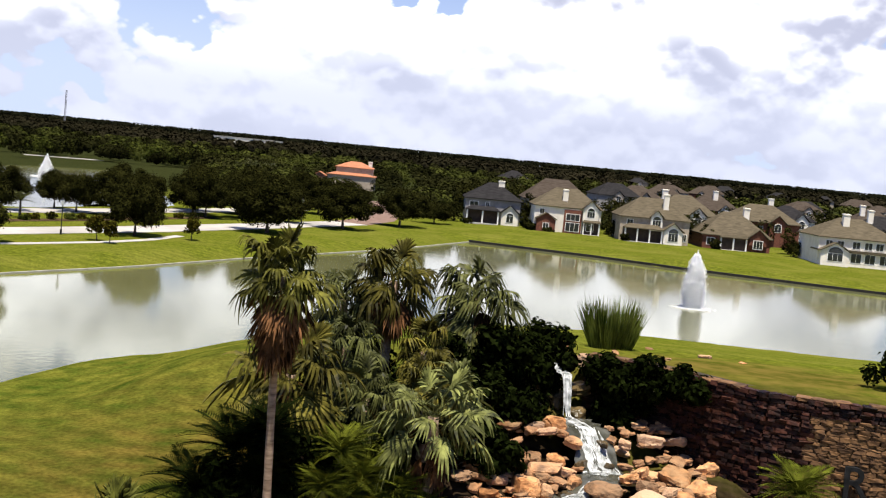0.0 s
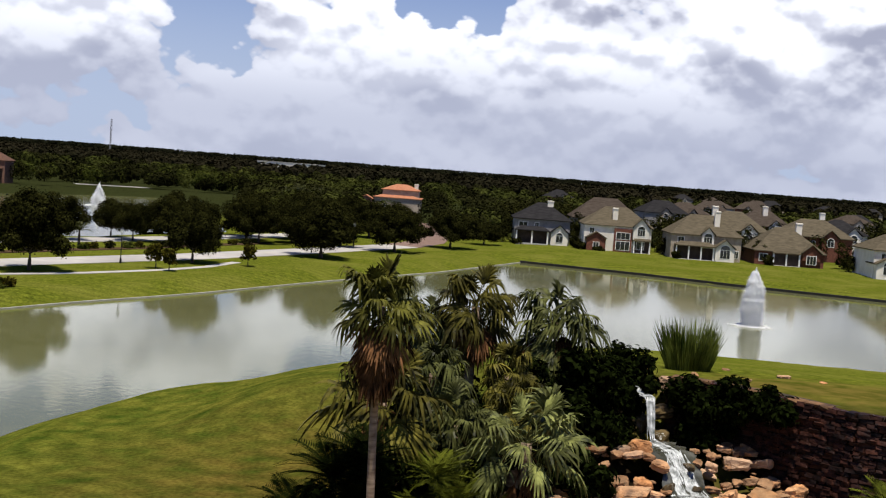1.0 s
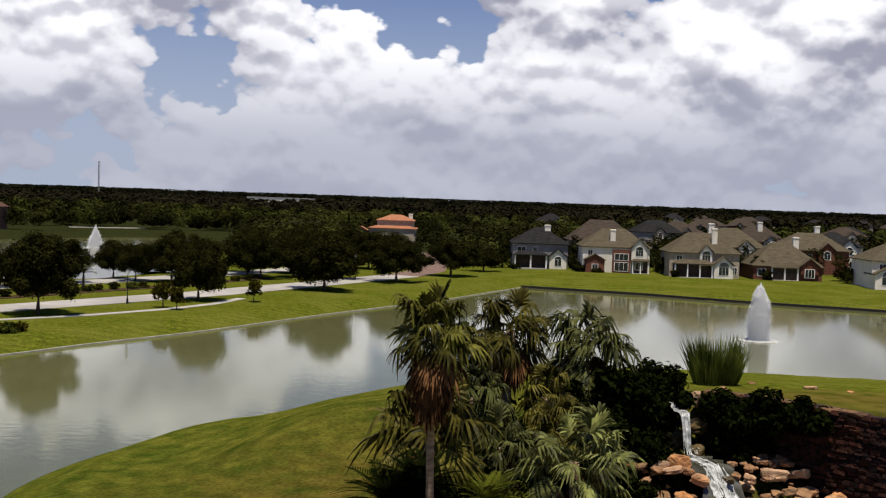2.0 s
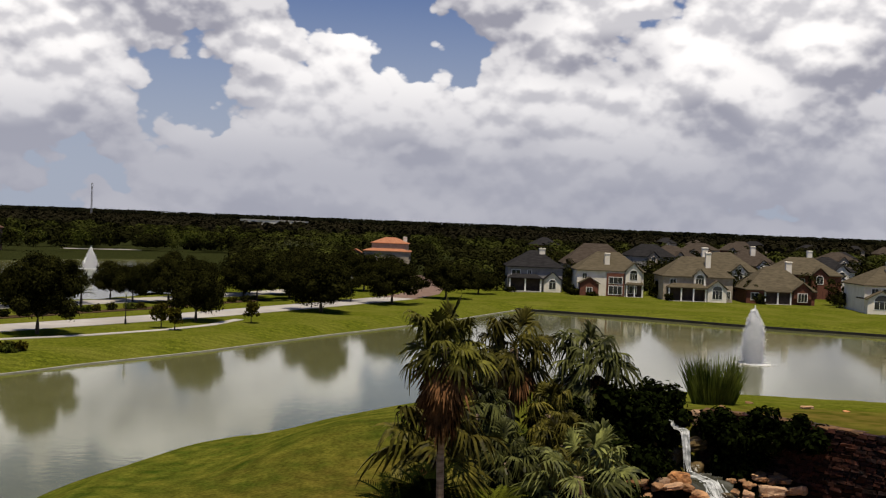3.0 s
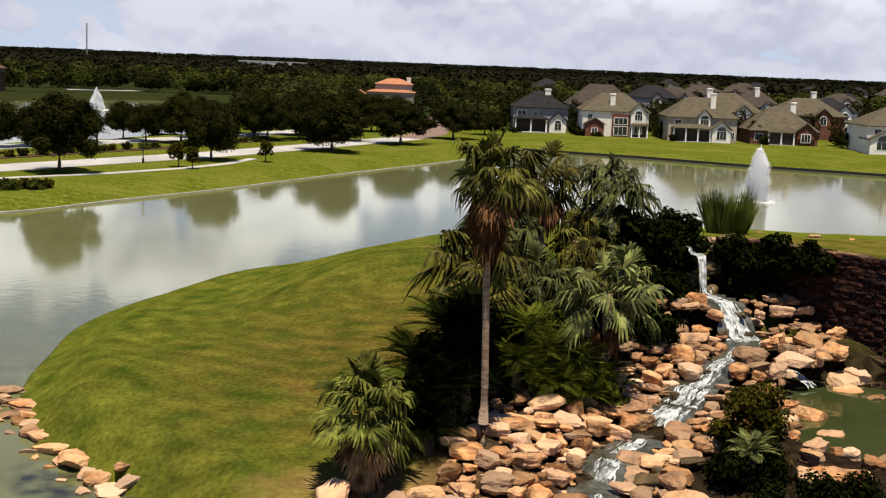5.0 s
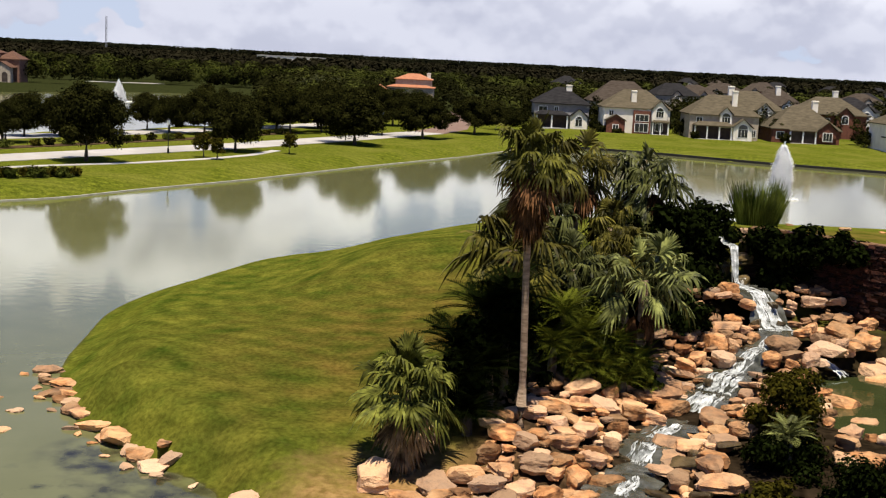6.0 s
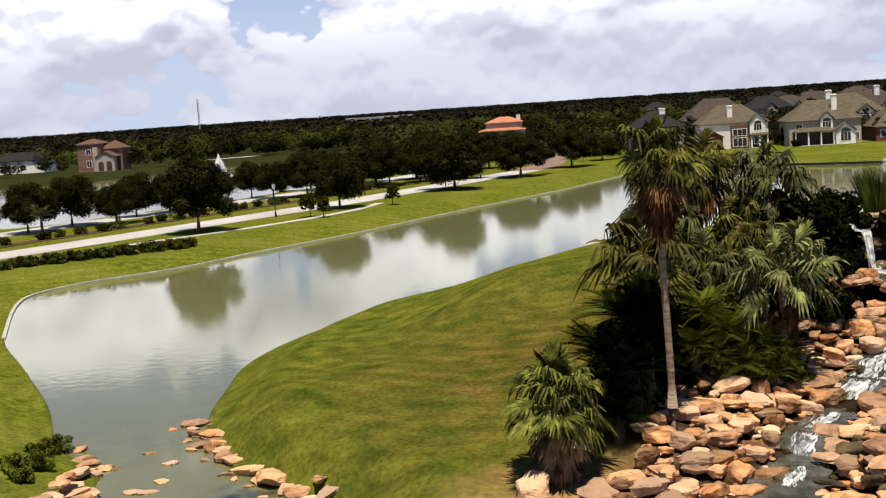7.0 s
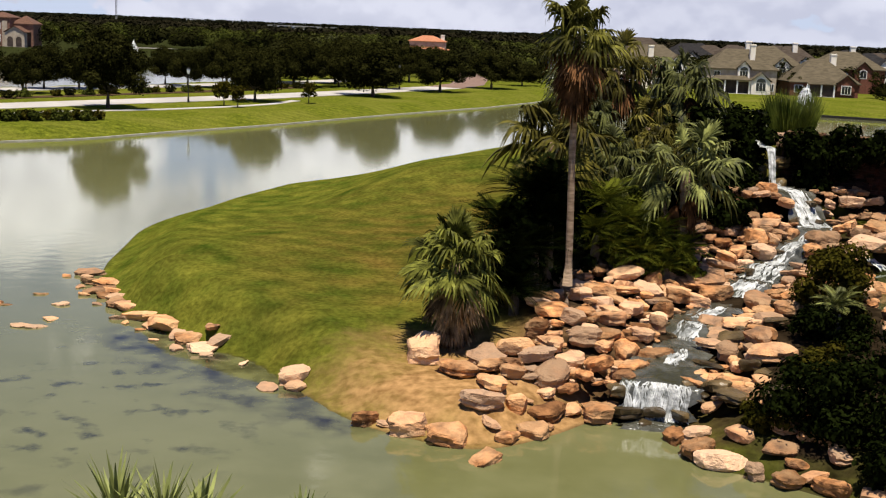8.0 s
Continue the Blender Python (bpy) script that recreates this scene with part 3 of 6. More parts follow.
sheet("water_pond", (-62, 6), (156, 246), 0.0, POND, "murky olive pond water reflecting sky and trees")
sheet("water_lake", (-250, 170), (-46, 428), 0.0, POND, "grey-blue lake water behind the road")


def ribbon(name, line, width, lift, mat, label, category, thick=0.1, kind="structure", flat=None, step=3.0):
    """A road, path or edging that follows the ground along a line."""
    pts = []
    for (ax, ay), (bx, by) in zip(line, line[1:]):
        k = max(1, int(math.hypot(bx - ax, by - ay) / step))
        pts += [(ax + (bx - ax) * i / k, ay + (by - ay) * i / k) for i in range(k)]
    pts.append(line[-1])
    verts, faces = [], []
    for i, (x, y) in enumerate(pts):
        ax, ay = pts[max(i - 1, 0)]
        bx, by = pts[min(i + 1, len(pts) - 1)]
        s = math.hypot(bx - ax, by - ay)
        nx, ny = -(by - ay) / s * width / 2, (bx - ax) / s * width / 2
        z = (flat if flat is not None else height(x, y)) + lift
        verts += [(x - nx, y - ny, z), (x + nx, y + ny, z), (x + nx, y + ny, z - thick), (x - nx, y - ny, z - thick)]
    for i in range(len(pts) - 1):
        a, b = 4 * i, 4 * i + 4
        faces += [(a, b, b + 1, a + 1), (a + 1, b + 1, b + 2, a + 2), (a + 3, b + 3, b, a)]
    faces += [(0, 1, 2, 3), tuple(4 * len(pts) - 4 + k for k in (3, 2, 1, 0))]
    return tagged(new(name, mesh_from(name, verts, faces, mat)), label, category, kind=kind)


ROAD_MID = [(-150, 0), (-92, 94), (-62, 143), (-37.5, 184), (-23, 214), (-9.5, 243), (-5, 262), (-3.5, 300), (-8, 350)]
ribbon("road", ROAD_MID[:6], 7.6, 0.06, CONCRETE, "pale concrete road running past the pond", "road")
ribbon("road_far", ROAD_MID[5:], 7.6, 0.06, PAVER, "reddish brick-paved street crossing", "road")
ribbon("road_second_lane", [(-175, 25), (-108, 120), (-79, 168), (-55, 207), (-38, 240), (-24, 275)], 7.0, 0.06, CONCRETE, "pale concrete second carriageway beyond the planted median", "road")
ribbon("planting_bed", [(-92, 110), (-72.5, 147), (-48.5, 191), (-34, 222)], 3.0, 0.09, MULCH, "brown mulched planting bed in the road's median", "bed", thick=0.2)
ribbon("pavement", [(-100, 66), (-72, 112), (-53, 138), (-44.3, 147.5), (-37, 158.6), (-33, 168), (-31, 178)], 1.5, 0.05, CONCRETE, "narrow pale concrete footpath across the lawn", "path")
ribbon("pavement_far_shore", [(-149, 460), (-137, 468), (-124, 477)], 7.0, 0.1, CONCRETE, "pale concrete drive on the far shore", "path")
ribbon("drive_far", [(0, 474), (8, 480), (17, 479)], 7.0, 0.1, CONCRETE, "pale concrete drive among the trees", "drive")
ribbon("kerb_pond", rounded(POND_LINE[-2:] + POND_LINE[0:8], False), 0.28, 0.09, KERB_STONE, "low pale stone edging of the pond", "kerb", thick=0.5, flat=0.03, step=2.0)
ribbon("kerb_far", POND_LINE[7:12], 0.5, 0.45, BLACK_EDGE, "dark timber retaining edge of the pond", "kerb", thick=1.2, flat=0.0, step=3.0)

# stream and cascades
STREAM_MID = [(11.5, 58.6), (11.6, 57.6), (11.9, 56.2), (13.3, 52.7), (12.1, 50.4), (10.2, 47.9), (8.9, 45.6), (7.4, 43.2), (5.4, 40.8), (4.4, 38.4), (3.7, 36.0), (2.8, 33.7), (2.6, 32.85), (2.5, 31.6)]
STREAM_Z = [7.4, 7.2, 5.35, 3.85, 3.4, 2.85, 2.45, 1.9, 1.75, 1.4, 1.3, 1.12, -0.02, -0.35]


def stream_at(s):
    i = min(int(s), len(STREAM_MID) - 2)
    f = s - i
    (ax, ay), (bx, by) = STREAM_MID[i], STREAM_MID[i + 1]
    drop = STREAM_Z[i] + (STREAM_Z[i + 1] - STREAM_Z[i]) * float(smooth(0.45, 1.0, f))
    return ax + (bx - ax) * f, ay + (by - ay) * f, drop


def stream_strip(name, s0, s1, half, mat, parent, label="", lift=0.0, rag=0.25, seed=1, across=7, offset=0.0):
    rng = random.Random(seed)
    k = int((s1 - s0) * 10)
    verts, faces = [], []
    for i in range(k + 1):
        s = s0 + (s1 - s0) * i / k
        x, y, z = stream_at(s)
        ax, ay, _ = stream_at(max(s - 0.3, 0))
        bx, by, _ = stream_at(min(s + 0.3, len(STREAM_MID) - 1.001))
        d = math.hypot(bx - ax, by - ay) or 1
        nx, ny = -(by - ay) / d, (bx - ax) / d
        wl, wr = half * (1 + rng.uniform(-rag, rag)), half * (1 + rng.uniform(-rag, rag))
        for j in range(across):
            u = offset - wl + (wl + wr) * j / (across - 1)
            bumpy = rng.uniform(-0.05, 0.05)
            verts.append((x + nx * u, y + ny * u, z + lift + bumpy - 0.05 * abs(u - offset)))
    for i in range(k):
        for j in range(across - 1):
            a = i * across + j
            faces.append((a, a + 1, a + across + 1, a + across))
    return part(name, mesh_from(name, verts, faces, mat, True), None, parent, label)


stream = thing("stream", (0, 0, 0), "shallow rushing stream stepping down between boulders", "stream")
for i, (s0, s1) in enumerate(((2.0, 4.0), (4.0, 6.0), (6.0, 8.0), (8.0, 10.0), (10.0, 12.98))):
    stream_strip("reach", s0, s1, 1.05 if i < 4 else 1.3, STREAM, stream, lift=0.14, seed=2 + i, across=9)


def white_water(name, s0, s1, half, count, label, seed, lift=0.15, width=0.055, short=0.3, offset=0.0, at=stream_at, end=12.999):
    """Many thin ragged strands that run down the stream's bed, with wet stone showing between them."""
    g = random.Random(seed)
    verts, faces = [], []
    for _ in range(count):
        long = (s1 - s0) * g.uniform(short, 1.0)
        a = s0 + (s1 - s0 - long) * g.random()
        u0 = offset + half * (g.random() + g.random() - 1) * 1.1
        drift, w0, ph = g.uniform(-0.2, 0.2) * half, width * g.uniform(0.3, 1.2), g.uniform(0, 6.28)
        k = max(6, int(long * 12))
        base = len(verts)
        for i in range(k + 1):
            f = i / k
            s = a + long * f
            x, y, z = at(s)
            ax, ay, _ = at(max(s - 0.3, 0))
            bx, by, _ = at(min(s + 0.3, end))
            d = math.hypot(bx - ax, by - ay) or 1
            nx, ny = -(by - ay) / d, (bx - ax) / d
            u = u0 + drift * f + 0.06 * math.sin(ph + 9 * f)
            w = w0 * math.sin(math.pi * min(1, 0.12 + 0.86 * f)) * (0.75 + 0.5 * g.random()) + 0.01
            z += lift + g.uniform(-0.02, 0.025) - 0.04 * abs(u)
            verts += [(x + nx * (u - w), y + ny * (u - w), z - 0.02), (x + nx * u, y + ny * u, z + 0.02), (x + nx * (u + w), y + ny * (u + w), z - 0.02)]
        for i in range(k):
            c = base + 3 * i
            faces += [(c, c + 1, c + 4, c + 3), (c + 1, c + 2, c + 5, c + 4)]
    return tagged(new(name, mesh_from(name, verts, faces, FOAM, True)), label, "waterfall" if name == "waterfall" else "cascade", kind="stuff")


white_water("waterfall", 0.0, 2.1, 0.19, 18, "white waterfall dropping over a rock lip", 3, 0.22, 0.07, 0.5)
CLIFF = [(10.7, 58.4, 6.6, 1.7), (11.1, 57.9, 5.5, 1.5), (13.0, 58.2, 6.5, 1.6), (13.0, 57.5, 5.4, 1.5), (12.0, 58.5, 5.9, 1.6), (10.3, 57.2, 5.2, 1.6), (11.9, 59.0, 6.8, 1.5), (9.6, 58.2, 6.2, 1.8), (12.3, 58.0, 4.9, 1.3), (11.3, 57.0, 4.7, 1.2), (13.3, 56.6, 4.6, 1.2)]
for s0, s1, half, count, seed in ((2.0, 2.6, 0.35, 20, 4), (2.45, 3.15, 0.6, 70, 5), (2.9, 3.3, 0.9, 30, 12), (3.6, 4.7, 0.35, 26, 9), (4.6, 5.4, 0.4, 26, 10), (5.3, 6.1, 0.7, 60, 6), (6.2, 7.05, 0.75, 50, 7), (7.4, 8.1, 0.45, 26, 15), (8.3, 9.05, 0.45, 30, 8), (9.5, 10.4, 0.35, 22, 16)):
    white_water("white_cascade", s0, s1, half, count, "foaming white cascade between sandstone boulders", seed, width=0.04)
white_water("white_cascade", 11.35, 12.08, 1.15, 80, "last broad white cascade falling into the bay", 11, 0.17, 0.04, 0.35)
white_water("white_cascade", 11.9, 12.6, 0.6, 30, "churned white water at the foot of the last cascade", 17, 0.10, 0.05, 0.3)


def spill_at(s):
    """A short spill over the slabs into the upper pool."""
    (ax, ay, az), (bx, by, bz) = ((14.6, 51.0, 3.0), (15.3, 50.3, 2.75)) if s < 1 else ((15.3, 50.3, 2.75), (15.8, 49.5, 2.36))
    f = s if s < 1 else s - 1
    return ax + (bx - ax) * f, ay + (by - ay) * f, az + (bz - az) * f


white_water("white_cascade", 0.0, 1.95, 0.3, 14, "small white spill into the upper pool", 21, 0.12, 0.05, 0.4, at=spill_at, end=1.99)
pool_bm = bmesh.new()
bmesh.ops.create_circle(pool_bm, cap_ends=True, radius=1, segments=40, matrix=Matrix.Translation((POOL[0], POOL[1], POOL[4])) @ Matrix.Diagonal((POOL[2] * 1.15, POOL[3] * 1.15, 1, 1)))
tagged(new("pool", mesh_of("pool", pool_bm, POOL_WATER)), "still green pool at the foot of the stone wall", "pool", kind="structure")


# rocks
def rock_mesh(seed, flat):
    """A quarried block: flat broken faces, a level top, worn edges."""
    rng = random.Random(seed)
    bm = bmesh.new()
    bmesh.ops.create_icosphere(bm, subdivisions=3, radius=1.25)
    cuts = [(Vector((rng.uniform(-0.12, 0.12), rng.uniform(-0.12, 0.12), 1)).normalized(), rng.uniform(0.5, 0.7))]
    turn = rng.uniform(0, 6.28)
    sides = rng.choice((4, 5, 5, 6))
    for i in range(sides):
        a = turn + 6.283 * i / sides + rng.uniform(-0.35, 0.35)
        cuts.append((Vector((math.cos(a), math.sin(a), rng.uniform(-0.25, 0.35))).normalized(), rng.uniform(0.6, 0.95)))
    for _ in range(4):
        cuts.append((Vector((rng.gauss(0, 1), rng.gauss(0, 1), rng.uniform(0.3, 0.9))).normalized(), rng.uniform(0.75, 0.95)))
    off = Vector((seed * 3.1, seed * 1.7, 0))
    for v in bm.verts:
        for way, reach in cuts:
            over = v.co.dot(way) - reach
            if over > 0:
                v.co -= way * over * 0.97
        v.co += v.co.normalized() * (0.07 * noise.noise(v.co * 1.7 + off) + 0.035 * noise.noise(v.co * 5 + off))
        v.co.z *= flat
    me = mesh_of("boulder", bm, ROCK, True)
    me.set_sharp_from_angle(angle=radians(17))
    return me


def slab_mesh(seed, flat):
    """A broken slab: straight sides between corners, a broad worn top, a ledge and an undercut foot."""
    g = random.Random(seed)
    sides = g.choice((4, 5, 5, 6))
    cuts = [(6.283 * (i + g.uniform(-0.3, 0.3)) / sides, g.uniform(0.55, 1.0)) for i in range(sides)]
    k = 16
    reach = [min(1.25, *[c / max(0.05, math.cos(6.283 * q / k - a)) for a, c in cuts]) for q in range(k)]
    tip, tilt = g.uniform(0, 6.283), g.uniform(0.0, 0.32)
    levels = ((-0.5, 0.72), (-0.28, 0.94), (g.uniform(-0.12, 0.0), g.uniform(0.88, 0.96)), (g.uniform(0.05, 0.15), 1.0), (0.32, 0.98), (0.47, g.uniform(0.76, 0.90)), (0.53, 0.45))
    verts, faces = [], []
    for level, wide in levels:
        for q in range(k):
            a = 6.283 * q / k
            rr = reach[q] * wide * g.uniform(0.92, 1.06)
            lean = tilt * math.cos(a - tip) * rr * (1 if level > 0.2 else 0)
            verts.append(Vector((rr * math.cos(a), rr * math.sin(a), level + lean + g.uniform(-0.05, 0.05))))
    verts.append(Vector((0, 0, 0.52)))
    for n_ring in range(len(levels) - 1):
        for q in range(k):
            a, b = n_ring * k + q, n_ring * k + (q + 1) % k
            faces.append((a, b, b + k, a + k))
    last = (len(levels) - 1) * k
    faces += [(last + q, last + (q + 1) % k, last + k) for q in range(k)]
    off = Vector((seed * 2.7, seed * 1.3, 0))
    verts = [v + v.normalized() * (0.16 * noise.noise(v * 1.5 + off) + 0.07 * noise.noise(v * 4.0 + off)) for v in verts]
    me = mesh_from("boulder", [(v.x, v.y, v.z * flat) for v in verts], faces, ROCK, True)
    me.set_sharp_from_angle(angle=radians(24))
    return me


ROCKS = [slab_mesh(70 + i, 0.95 + 0.15 * (i % 4)) for i in range(16)] + [rock_mesh(20 + i, 0.62 + 0.1 * (i % 4)) for i in range(6)]
WET = []
for me in ROCKS[:8]:
    copy = me.copy()
    copy.materials[0] = WET_ROCK
    WET.append(copy)
placed_rocks, small_stones = [], []


def rock(x, y, size, rng, label, group, sink=0.25, wet=False, tilt=14, z=None, mesh=None, stretch=None, small=False):
    me = mesh or rng.choice(WET if wet else ROCKS)
    size *= 0.86
    sx, sy, sz = stretch or (rng.uniform(0.85, 1.3), rng.uniform(0.75, 1.05), rng.uniform(0.7, 1.05))
    base = height(x, y) if z is None else z
    top = base + size * sz * 0.5 * (0.6 - sink)
    m = pose(x, y, top, rng.uniform(-tilt, tilt), rng.uniform(-tilt, tilt), rng.uniform(0, 360)) @ Matrix.Diagonal((size / 2 * sx, size / 2 * sy, size / 2 * sz, 1))
    placed_rocks.append((x, y, size))
    if small:
        small_stones.append((y, len(small_stones), me, m, label.replace("boulder", "stone"), "small " + group))
        return None
    ob = new("boulder", me)
    ob.matrix_world = m
    return tagged(ob, label, "rock", group)


def clear_of(x, y, size, pack=0.40):
    return all((x - a) ** 2 + (y - b) ** 2 > ((size + c) * pack) ** 2 for a, b, c in placed_rocks)


rng = random.Random(11)
for x, y, z, size in CLIFF:
    rock(x - 0.5, y, size, rng, "wet dark boulder behind the waterfall", "boulders behind the waterfall", wet=True, z=z - 0.25, sink=0.2)
DRY = "weathered orange-tan sandstone boulder beside the stream"
# larger stones: place, width, height by width
FRONT_STONES = [(-4.0, 34.4, 1.35, 0.55), (-2.9, 33.2, 1.5, 0.35), (-3.2, 31.7, 1.5, 0.4), (-2.1, 32.1, 1, 0.69), (-0.8, 34.5, 1.6, 0.65), (-0.1, 35.6, 1.4, 0.62), (1.5, 35.8, 1.4, 0.39), (-0.9, 32.4, 1.3, 0.6), (-7, 31.4, 0.9, 0.83), (-5.6, 30.6, 1.5, 0.63), (-4.2, 29.9, 1.6, 0.4), (-3.1, 28.7, 1.3, 0.35), (-2.4, 30.3, 0.8, 0.69), (-1.5, 30.9, 1.2, 0.43), (0.8, 33.2, 1.6, 0.41), (5.3, 34.7, 1.6, 0.57), (5.7, 33.2, 1.2, 0.86), (3.6, 31.3, 1, 1.03), (3.5, 30, 1.6, 0.36), (4.1, 29.1, 1.4, 0.51), (4.9, 28.2, 0.9, 0.94), (5.7, 27.7, 1.1, 0.61), (7, 35.6, 1.6, 0.35)]
MIDDLE_STONES = [(-5.3, 36.2, 2.2, 0.42), (-1.2, 37.5, 1.3, 0.64), (0.4, 36.9, 1.6, 0.6), (1.6, 38.4, 1.5, 0.56), (1.5, 40.3, 1.2, 0.52), (3, 41, 1.1, 0.71), (4, 40.9, 1.3, 0.65), (4.9, 43.1, 1.1, 0.96), (5.7, 42.4, 1.1, 0.68), (4.1, 43.9, 1.2, 0.64), (2.6, 42.7, 1.2, 0.83), (5.7, 36.4, 1.3, 0.51), (6.2, 40.4, 1.8, 0.35), (8.1, 42, 2.1, 0.25), (7.9, 39.4, 1.5, 0.4), (2.8, 37.8, 1.3, 0.57), (2, 36.7, 1.4, 0.5), (3, 36.8, 1.3, 0.5), (6.4, 45.4, 2.5, 0.4), (6.5, 43.5, 1.5, 0.56), (3.5, 39.1, 1.1, 0.96), (7.1, 37.8, 1.7, 0.34), (14.3, 45.3, 2.1, 0.59), (14.4, 42.7, 1.5, 0.58), (12.4, 38.6, 1.2, 0.73), (11.6, 36.5, 1.1, 0.87), (12.8, 36.3, 2, 0.43), (14.4, 38, 0.7, 1.41)]
UPPER_STONES = [(6.8, 48.5, 1.3, 0.54), (13, 50.2, 2.9, 0.48), (9, 51.1, 1.1, 1.19), (9.7, 50.1, 1.9, 0.71), (11.1, 53, 1.4, 0.83), (11.7, 51.3, 1.2, 0.76), (10.4, 49.7, 1.3, 0.64), (8, 49.3, 1.1, 0.6), (8.6, 48.9, 1.5, 0.43), (9.9, 48.7, 2.1, 0.28), (7.2, 47.9, 1.1, 0.52), (10.7, 46.5, 1.1, 0.78), (16, 57.6, 1.9, 0.29), (17.4, 56.3, 1.4, 0.56), (16.5, 53.1, 2.1, 0.44), (18.1, 54, 1.8, 0.32), (17.3, 51.8, 1.8, 0.39), (15.4, 53.3, 1.4, 0.6), (18.4, 51.4, 2.1, 0.36), (17.5, 50.9, 1.8, 0.32), (17.4, 49.6, 1.6, 0.45), (16.1, 51.5, 1.8, 0.52), (10.2, 55.5, 2, 0.2), (13.8, 56, 1.2, 0.75), (14.5, 55.6, 1.2, 0.62)]
for x, y, size, ratio in FRONT_STONES + MIDDLE_STONES + UPPER_STONES:
    rock(x, y, size * (1.2 if y < 46 else 1.02), rng, DRY, "boulders along the stream", stretch=(rng.uniform(1.0, 1.15), rng.uniform(0.65, 0.85), 0.26 + 0.72 * min(ratio, 0.9)), tilt=10, sink=0.15)
# piles on both banks of the stream: large stones, then smaller ones wedged between and beneath them
for low, high, limit, pack, lift in ((1.0, 1.7, 330, 0.35, 0.32), (0.6, 1.1, 520, 0.31, 0.22), (0.3, 0.6, 640, 0.28, 0.0)):
    tries = 0
    while tries < 5000 and len(placed_rocks) < limit:
        tries += 1
        s = rng.uniform(2.2, 11.7)
        x, y, z = stream_at(s)
        ax, ay, _ = stream_at(max(s - 0.3, 0))
        bx, by, _ = stream_at(min(s + 0.3, 12.9))
        d = math.hypot(bx - ax, by - ay) or 1
        side = rng.choice((-1, 1, 1))
        # facing downstream the wide pile lies on one bank, the narrow one on the other
        reach = (4.4 if s > 6.5 else 2.8) if side > 0 else (2.4 if s > 7 else 3.6)
        size = rng.uniform(low, high)
        u = (1.25 if s > 11.0 else 0.72) + size * 0.36 + rng.random() ** 1.1 * reach
        px, py = x + (by - ay) / d * u * side, y - (bx - ax) / d * u * side
        if not clear_of(px, py, size, pack) or math.hypot(px, py - 40) < 0.9 or math.hypot((px - POOL[0]) / POOL[2], (py - POOL[1]) / POOL[3]) < 0.95 or height(px, py) < 0.0:
            continue
        damp = side < 0 and s > 6 and rng.random() < 0.35
        rock(px, py, size, rng, "damp dark mossy sandstone beside the stream" if damp else DRY, "boulders along the stream", wet=damp, sink=rng.uniform(0.0, 0.3), tilt=13, stretch=(rng.uniform(1.05, 1.45), rng.uniform(0.72, 1.0), rng.uniform(0.42, 0.72)), z=max(height(px, py), z - 0.15) + rng.random() * lift, small=size < 1.05)
for x, y, z, size in ((1.7, 32.95, 0.25, 1.1), (3.5, 32.9, 0.25, 1.1), (2.6, 33.05, 0.3, 1.2), (1.4, 33.6, 0.8, 1.2), (3.9, 33.6, 0.8, 1.2), (2.3, 32.55, 0.0, 0.8)):
    rock(x, y, size, rng, "wet dark ledge stone in the last cascade", "stones in the stream", wet=True, z=z, sink=0.3, tilt=6, stretch=(1.2, 0.8, 0.6))
# stones in the stream bed
for i in range(60):
    s = rng.uniform(2.0, 11.2)
    x, y, z = stream_at(s)
    x, y = x + rng.choice((-1, 1)) * rng.uniform(0.35, 1.1), y + rng.uniform(-0.5, 0.5)
    rock(x, y, rng.uniform(0.35, 0.8), rng, "wet dark stone in the stream bed", "stones in the stream", wet=True, z=z - 0.12, sink=0.3, small=True)
# wet slabs between the stream and the upper pool
for _ in range(40):
    x, y, size = rng.uniform(14.4, 20.0), rng.uniform(48.6, 53.6), rng.uniform(0.7, 1.5)
    if clear_of(x, y, size, 0.33) and y < np.interp(x, *zip(*WALL_LINE)) - 0.8:
        rock(x, y, size, rng, "wet sandstone slab between the stream and the pool", "boulders round the pool", sink=0.15, wet=rng.random() < 0.45, tilt=10, stretch=(rng.uniform(1.1, 1.4), rng.uniform(0.7, 0.95), rng.uniform(0.35, 0.55)), z=max(height(x, y), POOL[4] - 0.1))
# stones round the upper pool
for i in range(64):
    a = rng.uniform(0.25, 2.0) * math.pi
    q = rng.uniform(1.0, 1.3)
    x, y = POOL[0] + POOL[2] * q * math.cos(a), POOL[1] + POOL[3] * q * math.sin(a)
    size = rng.choice((0.7, 0.9, 1.1, 1.3))
    if clear_of(x, y, size, 0.36) and y < np.interp(x, *zip(*WALL_LINE)) - 0.6:
        rock(x, y, size, rng, "tan sandstone boulder at the edge of the upper pool", "boulders round the pool", z=max(POOL[4] - 0.2, height(x, y)))
# stone edging of the peninsula and the lower bay
EDGE = [(-19.7, 46.8, 1.5), (-18.7, 45.2, 1.5), (-17.6, 43.8, 1.7), (-16.2, 42.3, 2.2), (-14.9, 40.6, 1.5), (-14.1, 39.5, 1.8), (-22.7, 52.1, 1.5), (-21.0, 48.4, 1.5), (-21.8, 50.2, 1.3), (-20.4, 47.5, 1.1), (-17.0, 42.6, 1.1),
        (-15.5, 40.9, 1.2), (-12.2, 37.6, 0.5), (-10.8, 34.7, 0.9), (-10.0, 35.9, 1.8), (-9.8, 35.0, 1.4), (-7.0, 31.7, 1.3), (-5.6, 30.9, 1.6), (-4.2, 30.0, 1.8), (-3.1, 28.8, 1.4), (-6.3, 31.2, 0.8)]
TIP = [(-23.2, 52.6), (-21.8, 50.2), (-20.2, 47.3), (-18.4, 44.6), (-16.4, 42.2), (-14.2, 39.9)]
